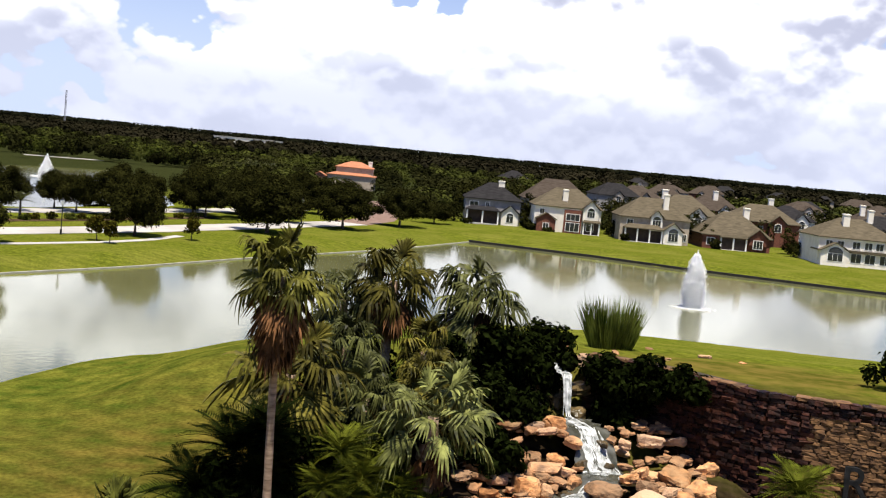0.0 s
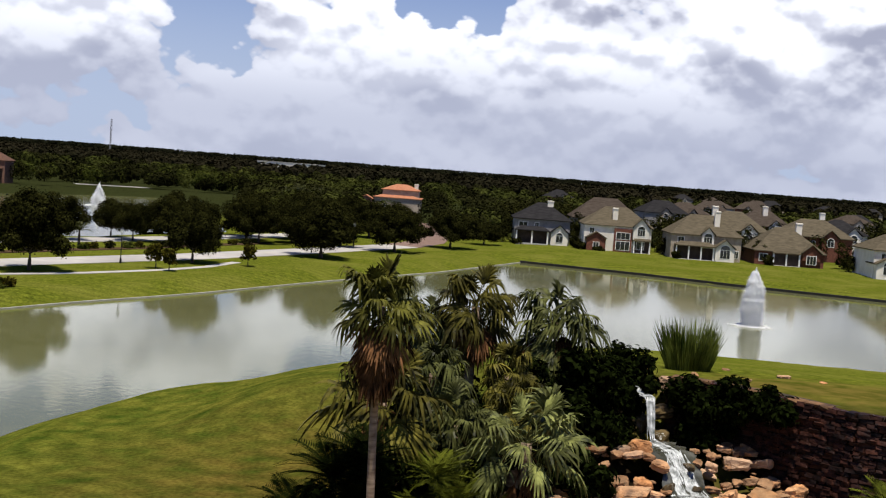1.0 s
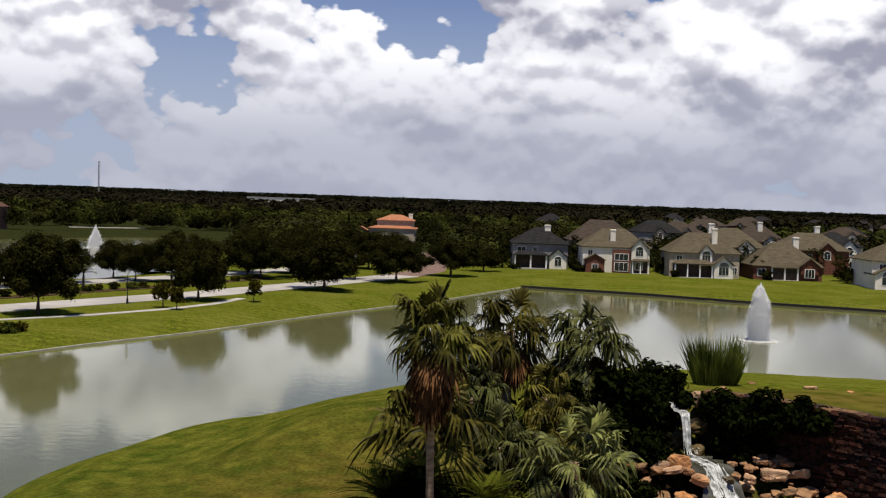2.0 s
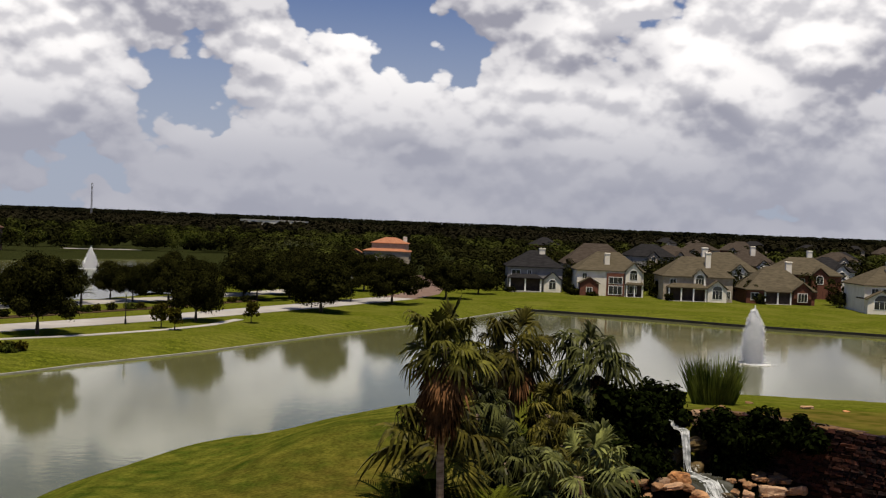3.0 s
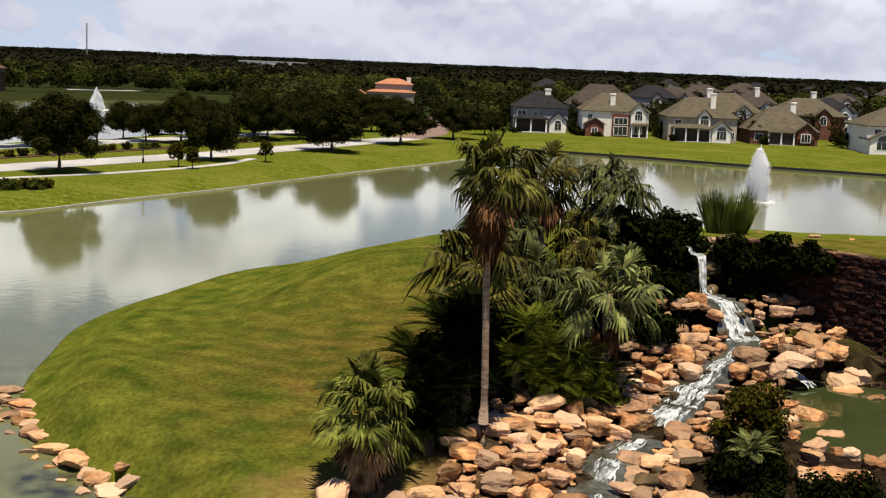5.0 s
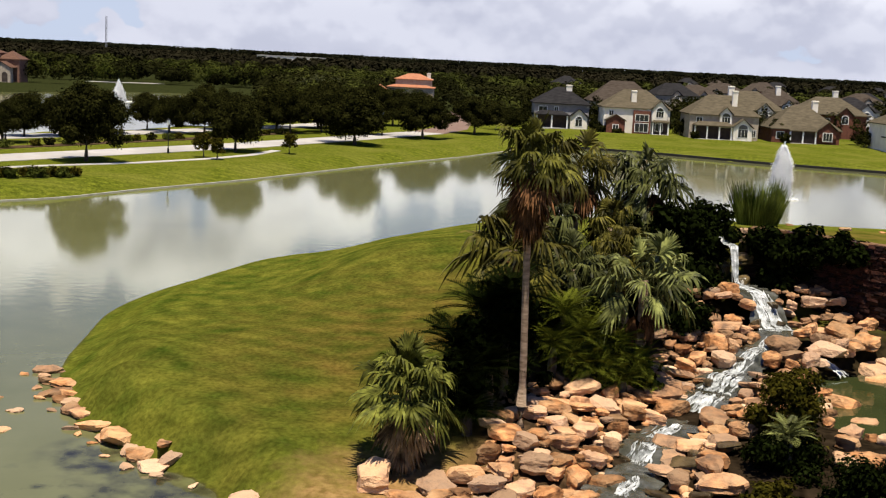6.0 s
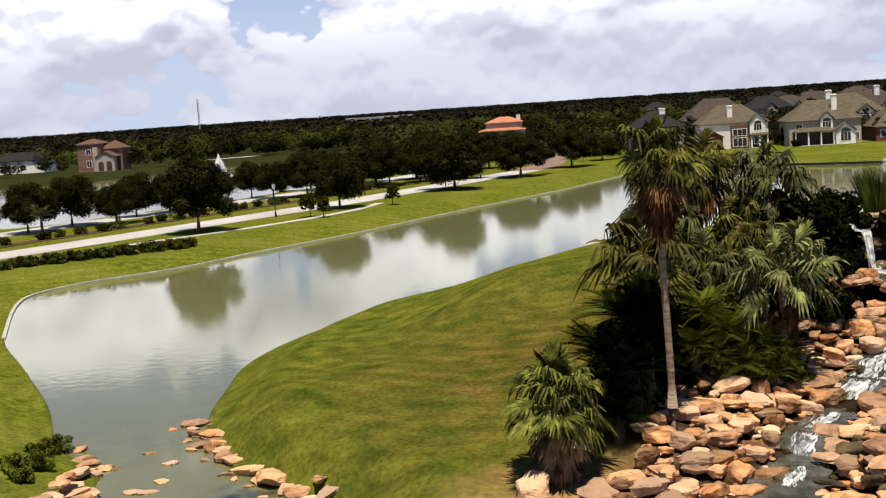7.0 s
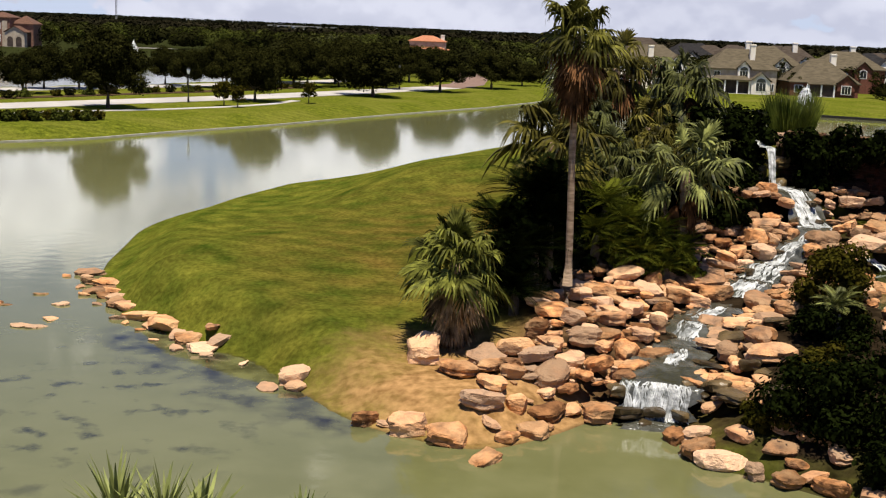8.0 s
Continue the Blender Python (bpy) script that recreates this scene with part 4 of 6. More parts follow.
BAY = [(3.5, 30.2, 1.6), (4.1, 29.4, 1.5), (5.0, 28.7, 1.4), (5.9, 27.9, 1.4), (6.9, 27.2, 1.4), (7.9, 26.4, 1.5), (9.0, 25.4, 1.4), (3.0, 31.3, 1.1), (-23.4, 47.5, 0.8), (-21.9, 45.6, 1.0), (-21.4, 43.1, 0.9), (-22.2, 41.7, 0.9), (-21.5, 41.6, 0.8), (-24.1, 45.2, 0.7)]
for x, y, size in EDGE:
    if not clear_of(x, y, size, 0.22):
        continue
    rock(x, y, size * 1.1, rng, "flat tan sandstone slab edging the shore", "stones along the shore", sink=0.2, z=max(height(x, y), 0.0), tilt=9, stretch=(rng.uniform(1.0, 1.3), rng.uniform(0.7, 0.95), rng.uniform(0.28, 0.46)))
for x, y, size in BAY:
    if not clear_of(x, y, size, 0.22):
        continue
    rock(x, y, size * 1.1, rng, "orange sandstone block standing in the shallows", "stones along the shore", sink=0.2, z=max(height(x, y), -0.08), tilt=8, stretch=(rng.uniform(1.0, 1.3), rng.uniform(0.7, 0.95), 0.35 if x < -10 else rng.uniform(0.6, 0.8)))
for (ax, ay), (bx, by) in zip(TIP, TIP[1:]):
    k = max(1, round(math.hypot(bx - ax, by - ay) / 0.62))
    for i in range(k):
        f = (i + rng.uniform(0.2, 0.8)) / k
        x, y, size = ax + (bx - ax) * f + rng.uniform(-0.25, 0.45), ay + (by - ay) * f + rng.uniform(-0.2, 0.45), rng.uniform(0.9, 1.7)
        if clear_of(x, y, size, 0.24):
            rock(x, y, size, rng, "flat tan sandstone slab edging the shore", "stones along the shore", sink=0.2, z=max(height(x, y), 0.0), tilt=9, stretch=(rng.uniform(1.0, 1.35), rng.uniform(0.7, 0.95), rng.uniform(0.4, 0.6)))
for x, y, size in EDGE[:12]:
    for _ in range(3):
        qx, qy, small_size = x + rng.uniform(-1.2, 0.6), y + rng.uniform(-1.0, 0.7), rng.uniform(0.4, 0.75)
        if clear_of(qx, qy, small_size, 0.4):
            rock(qx, qy, small_size, rng, "small flat sandstone on the shore", "stones along the shore", sink=0.15, z=max(height(qx, qy), -0.02), tilt=10, stretch=(rng.uniform(1.0, 1.4), rng.uniform(0.7, 1.0), rng.uniform(0.35, 0.6)))
for x, y, size in ((-27.2, 48.4, 0.7), (-25.8, 45.7, 1.05), (-25.0, 42.0, 1.2), (-24.0, 41.2, 1.2), (-24.8, 40.6, 1.0), (-24.6, 38.2, 1.0), (-26.3, 46.7, 0.8), (-25.3, 44.2, 0.9)):
    rock(x, y, size * 1.15, rng, "broad flat sandstone slab on the near bank", "stones along the shore", sink=0.05, z=max(height(x, y), 0.02), tilt=7, stretch=(rng.uniform(1.1, 1.4), rng.uniform(0.8, 1.0), rng.uniform(0.3, 0.45)))
NEAR_BANK = [(-24.6, 45.3), (-25.2, 43), (-24.0, 40.2), (-24.6, 37.8), (-23.2, 35.2), (-22.4, 32)]
for (ax, ay), (bx, by) in zip(NEAR_BANK, NEAR_BANK[1:]):
    for i in range(3):
        f = (i + rng.uniform(0.1, 0.8)) / 3
        x, y = ax + (bx - ax) * f + rng.uniform(-0.9, 0.3), ay + (by - ay) * f
        rock(x, y, rng.uniform(0.8, 2.0), rng, "tan sandstone slab on the near bank", "stones along the shore", sink=0.15, z=max(height(x, y), -0.05), tilt=10, stretch=(rng.uniform(0.9, 1.3), rng.uniform(0.7, 1.0), rng.uniform(0.4, 0.7)))
# flat stones heaped where the stream's bank meets the bay
for _ in range(70):
    x, y, size = rng.uniform(-3.4, 1.0), rng.uniform(30.2, 35.2), rng.uniform(0.4, 0.95)
    if clear_of(x, y, size, 0.33) and height(x, y) > 0.05 and x > -3.4 + (y - 30) * 0.3:
        rock(x, y, size, rng, "flat broken sandstone at the foot of the pile", "boulders along the stream", sink=0.1, tilt=10, stretch=(rng.uniform(1.0, 1.4), rng.uniform(0.7, 0.95), rng.uniform(0.35, 0.6)))
for _ in range(110):
    x, y, size = rng.uniform(3.1, 7.6), rng.uniform(26.8, 34.5), rng.uniform(0.6, 1.4)
    if clear_of(x, y, size, 0.34) and 34.0 < x + y < 38.5:
        rock(x, y, size, rng, "broken sandstone block on the bay's bank", "boulders along the stream", sink=0.1, tilt=12, z=max(height(x, y), -0.05), stretch=(rng.uniform(1.0, 1.3), rng.uniform(0.7, 0.95), rng.uniform(0.45, 0.75)))
# a broad pale slab on the peninsula's shore
rock(-13.2, 40.2, 2.1, rng, "broad pale sandstone slab with a dark undercut", "stones along the shore", stretch=(1.3, 0.6, 0.35), tilt=3, z=0.3)
rock(13.1, 59.4, 1.7, rng, "pale rounded boulder above the waterfall", "boulders along the stream", stretch=(1.1, 0.8, 0.6), tilt=5, z=7.6)
for x, y, size in ((16.4, 72, 1.2), (18, 69, 1.0), (20.5, 66, 1.6), (15, 63, 1.3), (17.5, 62, 1.0), (12.6, 64.5, 1.2), (11.2, 62.5, 1.0), (22, 64, 0.9), (16, 88, 0.9)):
    rock(x, y, size * 0.6, rng, "tan boulder half buried in the grass above the wall", "boulders above the wall", sink=0.4, stretch=(1.2, 0.8, 0.5))

# the small stones low on the stream are things of their own, those further up are joined
small_stones.sort(key=lambda q: q[:2])
for _, _, me, m, label, group in small_stones[:290]:
    ob = new("stone", me)
    ob.matrix_world = m
    tagged(ob, label, "rock", group)
for which in (ROCK, WET_ROCK):
    vs, fs = [], []
    for _, _, me, m, _, _ in small_stones[290:]:
        if me.materials[0] is which:
            k = len(vs)
            vs += [m @ v.co for v in me.vertices]
            fs += [tuple(j + k for j in p.vertices) for p in me.polygons]
    tagged(new("small_stones", mesh_from("small_stones", vs, fs, which)), "small loose sandstones between the boulders" if which is ROCK else "wet dark stones in the stream bed", "stones", kind="stuff")

# palms and shrubs
def leaf_strip(verts, faces, base, way, side, length, width, droop, root=None, cuts=3):
    """One narrow leaf: a tapering strip that sags with its length, joined to the vertex root if there is one."""
    k0 = len(verts)
    first = 0 if root is None else 1
    for i in range(first, cuts + 1):
        f = i / cuts
        p = base + way * (length * f) + Vector((0, 0, -droop * length * f * f))
        w = width * (1 - f) ** 0.6 * (0.55 + 1.2 * f if f < 0.4 else 1.03) + 0.004
        verts += [p - side * w, p + side * w]
    if root is not None:
        faces.append((root, k0 + 1, k0))
    for i in range(cuts - first):
        a = k0 + 2 * i
        faces.append((a, a + 1, a + 3, a + 2))


FAN_WIDTH = ((0.28, 0.050), (0.55, 0.062), (0.8, 0.040), (1.0, 0.007))


def fan_frond(seed, petiole, blade, elev, droop, mat, segments=17, spread=112, rib=1.0):
    """A fan leaf over +x that rises at elev degrees: a stalk, then a pleated fan whose tips hang down."""
    r = random.Random(seed)
    e, e2 = radians(elev), radians(elev - 14)
    rise = Vector((math.cos(e), 0, math.sin(e)))
    out = Vector((math.cos(e2), 0, math.sin(e2)))
    up = Vector((-math.sin(e2), 0, math.cos(e2)))
    stalk = [rise * petiole * f + Vector((0, 0, -0.12 * petiole * f * f * math.cos(e))) for f in (0, 0.5, 1)]
    verts, faces = tube(stalk, [0.03, 0.022, 0.016], 4)
    verts = [Vector(v) for v in verts]
    root = len(verts) - 1
    hub = stalk[-1]
    for i in range(segments):
        a = radians((i / (segments - 1) - 0.5) * 2 * spread)
        way = (out * math.cos(a) + Vector((0, 1, 0)) * math.sin(a) + up * 0.14 * math.cos(a)).normalized()
        side = (-out * math.sin(a) + Vector((0, 1, 0)) * math.cos(a) + up * (0.5 if i % 2 else -0.5)).normalized()
        long = blade * (0.74 + 0.26 * math.cos(a * 0.8)) * r.uniform(0.85, 1.1)
        hang = droop * r.uniform(0.4, 1.45)
        k0 = len(verts)
        # the rib runs on into the blade and bends down with it
        along = 0.42 * blade * rib * max(0.0, math.cos(a))
        foot = hub + out * along + Vector((0, 0, -0.75 * along * along / blade * math.cos(e2)))
        for f, w in FAN_WIDTH:
            fall = max(0.0, f - 0.32)
            p = foot + way * long * (f - 0.45 * hang * fall * fall) + Vector((0, 0, -hang * long * 1.9 * fall ** 1.5))
            verts += [p - side * w * blade, p + side * w * blade]
        faces.append((root, k0 + 1, k0))
        for j in range(len(FAN_WIDTH) - 1):
            c = k0 + 2 * j
            faces.append((c, c + 1, c + 3, c + 2))
    return mesh_from("frond", verts, faces, mat)


def feather_frond(seed, length, leaflet, droop, mat, pairs=22):
    r = random.Random(seed)
    line = [Vector((length * f, 0, 0.35 * length * f - droop * length * f * f)) for f in np.linspace(0, 1, pairs + 1)]
    verts, faces = tube(line, [0.03 * (1 - 0.8 * i / pairs) for i in range(pairs + 1)], 3)
    verts = [Vector(v) for v in verts]
    for i in range(2, pairs):
        f = i / pairs
        size = leaflet * (0.45 + 1.0 * math.sin(math.pi * min(1, f * 0.95 + 0.08))) * r.uniform(0.85, 1.1)
        for s in (-1, 1):
            way = Vector((0.62, s * 0.78, 0.25)).normalized()
            leaf_strip(verts, faces, line[i], way, Vector((0.8, -s * 0.6, 0)), size, leaflet * 0.06, 0.35, root=3 * i, cuts=3)
    return mesh_from("frond", verts, faces, mat)


FROND_STEPS = (78, 55, 32, 10, -14, -38)


def frond_set(seed, petiole, blade, droop, mat, dead=FROND_DEAD):
    kit = {}
    for k, elev in enumerate(FROND_STEPS):
        kit[elev] = [fan_frond(seed + 10 * k + i, petiole * (0.8 if elev > 60 else 1), blade * (0.85 if elev > 60 else 1), elev, droop * (0.25 if elev > 60 else 1), mat, segments=21, spread=70 if elev > 60 else 122) for i in range(2)]
    kit["dead"] = [fan_frond(seed + 80 + i, petiole * 0.7, blade * 0.95, (-42, -66, -80)[i], droop * 0.8, dead, segments=12, spread=46, rib=0.0) for i in range(3)]
    return kit


def fan_palm(name, base, top, kit, fronds, dead, label, seed, radius=0.22, lean=(0, 0), low=-35, size=1.0, crown_rise=0.5, dead_drop=0.7):
    r = random.Random(seed)
    x, y, z = base
    palm = thing(name, base, label, "palm", "palms in the garden")
    tall = top - z
    line, radii = [], []
    for i in range(12):
        f = i / 11
        line.append((lean[0] * f + 0.06 * math.sin(f * 5 + seed), lean[1] * f, tall * f - 0.15 * (i == 0)))
        radii.append(radius * (1.9 - 0.9 * min(1, f * 7)) * (1 - 0.22 * f) * (1.03 if i % 2 else 0.98))
    v, f = tube(line, radii, 12)
    part("trunk", mesh_from("trunk", v, f, BARK, True), BARK, palm, "slender ringed grey-brown palm trunk")
    head = Vector(line[-1])
    for i in range(fronds):
        f = i / max(1, fronds - 1)
        elev = 80 + (low - 80) * f ** 0.9 + r.uniform(-8, 8)
        near = min(FROND_STEPS, key=lambda q: abs(q - elev))
        ob = part("frond", r.choice(kit[near]), None, palm)
        ob.matrix_local = Matrix.Translation(head + Vector((0, 0, crown_rise * (0.5 - f)))) @ pose(0, 0, 0, 0, 0, i * 137.5 + r.uniform(-14, 14)) @ pose(0, 0, 0, r.uniform(-38, 38), r.uniform(-12, 12), 0) @ Matrix.Scale(size * r.uniform(0.75, 1.12), 4)
    for i in range(dead):
        f = i / max(1, dead - 1)
        ob = part("dead_frond", r.choice(kit["dead"][1:] if f > 0.5 else kit["dead"]), None, palm, "dry brown hanging frond" if i == 0 else "")
        ob.matrix_local = Matrix.Translation(head + Vector((0, 0, 0.1 - crown_rise * 0.5 - dead_drop * f))) @ pose(0, 0, 0, 0, 0, i * 137.5 + r.uniform(-20, 20)) @ pose(0, 0, 0, r.uniform(-8, 8), r.uniform(-7, 7) - 26 * (1 - f) ** 2, 0) @ Matrix.Scale(size * r.uniform(0.75, 1.05), 4)
    return palm


KIT_TALL = frond_set(100, 0.75, 0.92, 0.8, FROND)
KIT_OLIVE = frond_set(200, 0.95, 0.98, 0.85, FROND_OLIVE)
KIT_DARK = frond_set(300, 1.15, 1.15, 0.9, FROND_DARK)
KIT_SILVER = frond_set(400, 1.5, 1.18, 0.75, FROND_SILVER)
KIT_LOW = frond_set(500, 1.05, 1.05, 0.7, FROND_LOW, FROND_STRAW)

fan_palm("fan_palm", (0.0, 40.0, height(0, 40) - 0.1), 12.75, KIT_TALL, 27, 80, "tall slender fan palm with a shaggy skirt of dead brown fronds", 1, 0.15, (-0.05, 0.0), 0, 1.06, crown_rise=0.7, dead_drop=1.25)
fan_palm("fan_palm", (-0.3, 47.4, height(-0.3, 47.4)), 8.1, KIT_OLIVE, 28, 34, "stout olive-green fan palm with yellowing lower fronds", 2, 0.26, (0.0, 0.0), -46, 1.28)
fan_palm("fan_palm", (3.2, 55.4, height(3.2, 55.4)), 11.2, KIT_OLIVE, 30, 24, "olive-green fan palm with a loose rounded crown", 3, 0.26, (0.0, 0.0), -46, 1.12)
fan_palm("fan_palm", (7.2, 59.0, height(7.2, 59.0)), 10.4, KIT_DARK, 28, 14, "dark glossy fan palm with drooping silvery fronds", 4, 0.26, (0.0, 0.0), -44, 1.08)
fan_palm("fan_palm", (5.4, 45.8, height(5.4, 45.8)), 7.3, KIT_SILVER, 26, 8, "broad silver-green fan palm with long weeping leaf tips", 5, 0.26, (0.0, 0.0), -20, 0.95)
fan_palm("fan_palm", (-4.2, 37.6, height(-4.2, 37.6)), 4.25, KIT_LOW, 46, 70, "short fan palm skirted with dry fronds on the lawn's edge", 6, 0.24, (0.0, 0.0), -20, 0.94, crown_rise=0.7, dead_drop=1.7)
fan_palm("fan_palm", (1.6, 52.0, height(1.6, 52.0)), 8.6, KIT_DARK, 34, 0, "half-hidden dark green fan palm among taller ones", 7, 0.22, (0, 0), -36, 0.85)
fan_palm("fan_palm", (5.2, 50.5, height(5.2, 50.5)), 7.6, KIT_OLIVE, 34, 8, "low fan palm with pale bent fronds", 8, 0.22, (0, 0), -36, 0.8)
fan_palm("fan_palm", (1.0, 56.5, height(1.0, 56.5)), 10.0, KIT_DARK, 34, 0, "dark fan palm behind the taller ones", 9, 0.22, (0, 0), -36, 0.8)


def cycad(name, base, fronds, length, mat, label, seed, trunk=0.3, category="cycad"):
    r = random.Random(seed)
    plant = thing(name, base, label, category, "cycads in the garden")
    v, f = tube([(0, 0, -0.2), (0, 0, trunk * 0.6), (0, 0, trunk)], [0.22, 0.2, 0.12], 9)
    part("trunk", mesh_from("trunk", v, f, BARK_OAK), None, plant, "stubby dark scaly trunk")
    kit = [feather_frond(seed * 10 + i, length, length * 0.22, 0.45 + 0.12 * i, mat) for i in range(3)]
    for i in range(fronds):
        f = i / max(1, fronds - 1)
        ob = part("frond", r.choice(kit), None, plant)
        ob.matrix_local = Matrix.Translation((0, 0, trunk)) @ pose(0, 0, 0, 0, 0, i * 137.5 + r.uniform(-12, 12)) @ pose(0, 0, 0, r.uniform(-15, 15), -(58 - 62 * f), 0) @ Matrix.Scale(r.uniform(0.85, 1.1), 4)
    return plant


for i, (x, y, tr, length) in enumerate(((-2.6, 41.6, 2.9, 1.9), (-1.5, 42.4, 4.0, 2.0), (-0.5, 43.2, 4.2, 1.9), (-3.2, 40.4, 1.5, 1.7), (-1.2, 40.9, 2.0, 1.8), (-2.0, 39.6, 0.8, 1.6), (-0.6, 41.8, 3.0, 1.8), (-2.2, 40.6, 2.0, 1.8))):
    cycad("cycad", (x, y, height(x, y)), 34, length, LEAF_SHADED, "green feathery cycad with deep shade put into its leaf colour", 30 + i, tr)
for i, (x, y, tr, length) in enumerate(((2.9, 45.2, 2.0, 1.5), (2.0, 45.7, 2.6, 1.5), (4.2, 45.2, 1.7, 1.5), (5.2, 45.0, 1.3, 1.4), (3.4, 44.6, 0.9, 1.5), (2.4, 44.8, 1.2, 1.4), (4.6, 44.4, 0.7, 1.3), (1.6, 44.9, 1.6, 1.5))):
    cycad("feather_shrub", (x, y, height(x, y)), 36, length, LEAF_SHRUB, "bright green feathery shrub above the boulders", 40 + i, tr, "shrub")
cycad("cycad", (9.5, 36.6, 2.6), 26, 1.0, FROND_SILVER, "pale green cycad rosette set in a dark shrub", 50, 0.9)
fan_palm("fan_palm", (2.6, 49.4, height(2.6, 49.4)), 7.0, KIT_DARK, 30, 6, "low dark fan palm in the middle of the planting", 10, 0.22, (0, 0), -36, 0.8)
fan_palm("fan_palm", (4.9, 54.0, height(4.9, 54.0)), 8.4, KIT_OLIVE, 30, 6, "low olive fan palm in the middle of the planting", 11, 0.22, (0, 0), -36, 0.8)
for i, (x, y, tr, length) in enumerate(((-56.5, 183.2, 2.6, 2.4), (-75.2, 154.0, 2.8, 2.2), (-69.3, 167.0, 2.6, 2.2), (-46.6, 330, 6.6, 2.4), (-43.2, 332, 7.4, 2.6), (-41.0, 329, 6.2, 2.4), (-38.8, 333, 7.0, 2.6), (-35.0, 331, 5.8, 2.4))):
    cycad("queen_palm", (x, y, height(x, y)), 18, length, FROND_DARK, "feather palm with arching fronds near the road", 56 + i, tr, "palm")
cycad("cycad", (21.0, 50.2, 3.6), 34, 1.8, LEAF_SHRUB, "bright green cycad before the stone sign wall", 51, 0.8)

# leafy crowns
def leaf_cloud(name, blobs, count, size, mat, seed, hollow=0.55, flatten=0.6, ragged=0.16, turn=0.5):
    """Small leaf sprays scattered through a handful of lobes: uneven outline with gaps."""
    g = np.random.default_rng(seed)
    weights = np.array([b[3] * b[4] * b[5] for b in blobs]) ** 0.67
    pick = g.choice(len(blobs), count, p=weights / weights.sum())
    b = np.array(blobs)[pick]
    way = g.normal(size=(count, 3))
    way /= np.linalg.norm(way, axis=1)[:, None]
    rad = (hollow + (1 - hollow) * g.random(count) ** 0.6) * (1 + ragged * g.normal(size=count))
    centre = b[:, :3] + way * b[:, 3:6] * rad[:, None]
    normal = way * 1.2 + g.normal(size=(count, 3)) * turn + np.array([0, 0, flatten])
    normal /= np.linalg.norm(normal, axis=1)[:, None]
    ref = g.normal(size=(count, 3))
    u = np.cross(normal, ref)
    u /= np.linalg.norm(u, axis=1)[:, None]
    v = np.cross(normal, u)
    s = size * g.uniform(0.6, 1.4, count)[:, None]
    bend = normal * s * 0.25
    verts = np.stack([centre - u * s, centre - v * s * 0.55 + bend, centre + u * s, centre + v * s * 0.55 + bend], 1).reshape(-1, 3)
    faces = np.arange(count * 4).reshape(-1, 4)
    me = bpy.data.meshes.new(name)
    me.vertices.add(count * 4)
    me.vertices.foreach_set("co", verts.ravel().astype(np.float32))
    me.loops.add(count * 4)
    me.loops.foreach_set("vertex_index", faces.ravel().astype(np.int32))
    me.polygons.add(count)
    me.polygons.foreach_set("loop_start", np.arange(0, count * 4, 4, dtype=np.int32))
    me.materials.append(mat)
    me.update()
    me.validate()
    return me


def lobes(rng, width, tall, bottom, count):
    """A rounded crown, broadest below its middle, with a ragged outline."""
    out = [(0, 0, bottom + tall * 0.45, width * 0.30, width * 0.30, tall * 0.40)]
    for i in range(count):
        a = 2.4 * i + rng.uniform(-0.4, 0.4)
        level = 0.12 + 0.78 * (i + 0.5) / count + rng.uniform(-0.06, 0.06)
        s = width * rng.uniform(0.12, 0.22)
        r = (width * 0.53 - s) * math.sqrt(max(0.02, 1 - ((level - 0.33) / 0.62) ** 2)) * rng.uniform(0.5, 1.38)
        out.append((r * math.cos(a), r * math.sin(a), bottom + tall * level, s, s, min(s * rng.uniform(0.7, 0.95), tall * 0.3)))
    return out


def shade_tree(name, seed, tall, width, clear, mat, leaves, size, trunk_r, label, group):
    """Tapered trunk, limbs that spread into the crown, and a crown of leaf sprays."""
    r = random.Random(seed)
    tree = thing(name, (0, 0, 0), label, "tree", group)
    pieces = [tube([(0, 0, -0.15), (0.03, 0, clear * 0.5), (0.05, 0.02, clear), (0.0, 0.0, tall * 0.6)], [trunk_r * 1.35, trunk_r, trunk_r * 0.85, trunk_r * 0.3], 8)]
    blobs = lobes(r, width, tall - clear, clear * 0.9, 16)
    for b in blobs[1:8]:
        pieces.append(tube([(0, 0, clear * 0.85), (b[0] * 0.5, b[1] * 0.5, (clear + b[2]) / 2), b[:3]], [trunk_r * 0.5, trunk_r * 0.3, trunk_r * 0.1], 5))
    v, f = join(pieces)
    part("trunk", mesh_from("trunk", v, f, BARK_OAK, True), BARK_OAK, tree, "dark bare trunk with spreading limbs")
    part("crown", leaf_cloud("crown", blobs, leaves, size, mat, seed, ragged=0.17), None, tree, "dense rounded dark green crown")
    return tree


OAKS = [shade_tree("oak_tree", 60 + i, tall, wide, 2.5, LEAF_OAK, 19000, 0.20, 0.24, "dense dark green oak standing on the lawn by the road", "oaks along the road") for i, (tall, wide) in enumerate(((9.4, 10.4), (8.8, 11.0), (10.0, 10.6)))]
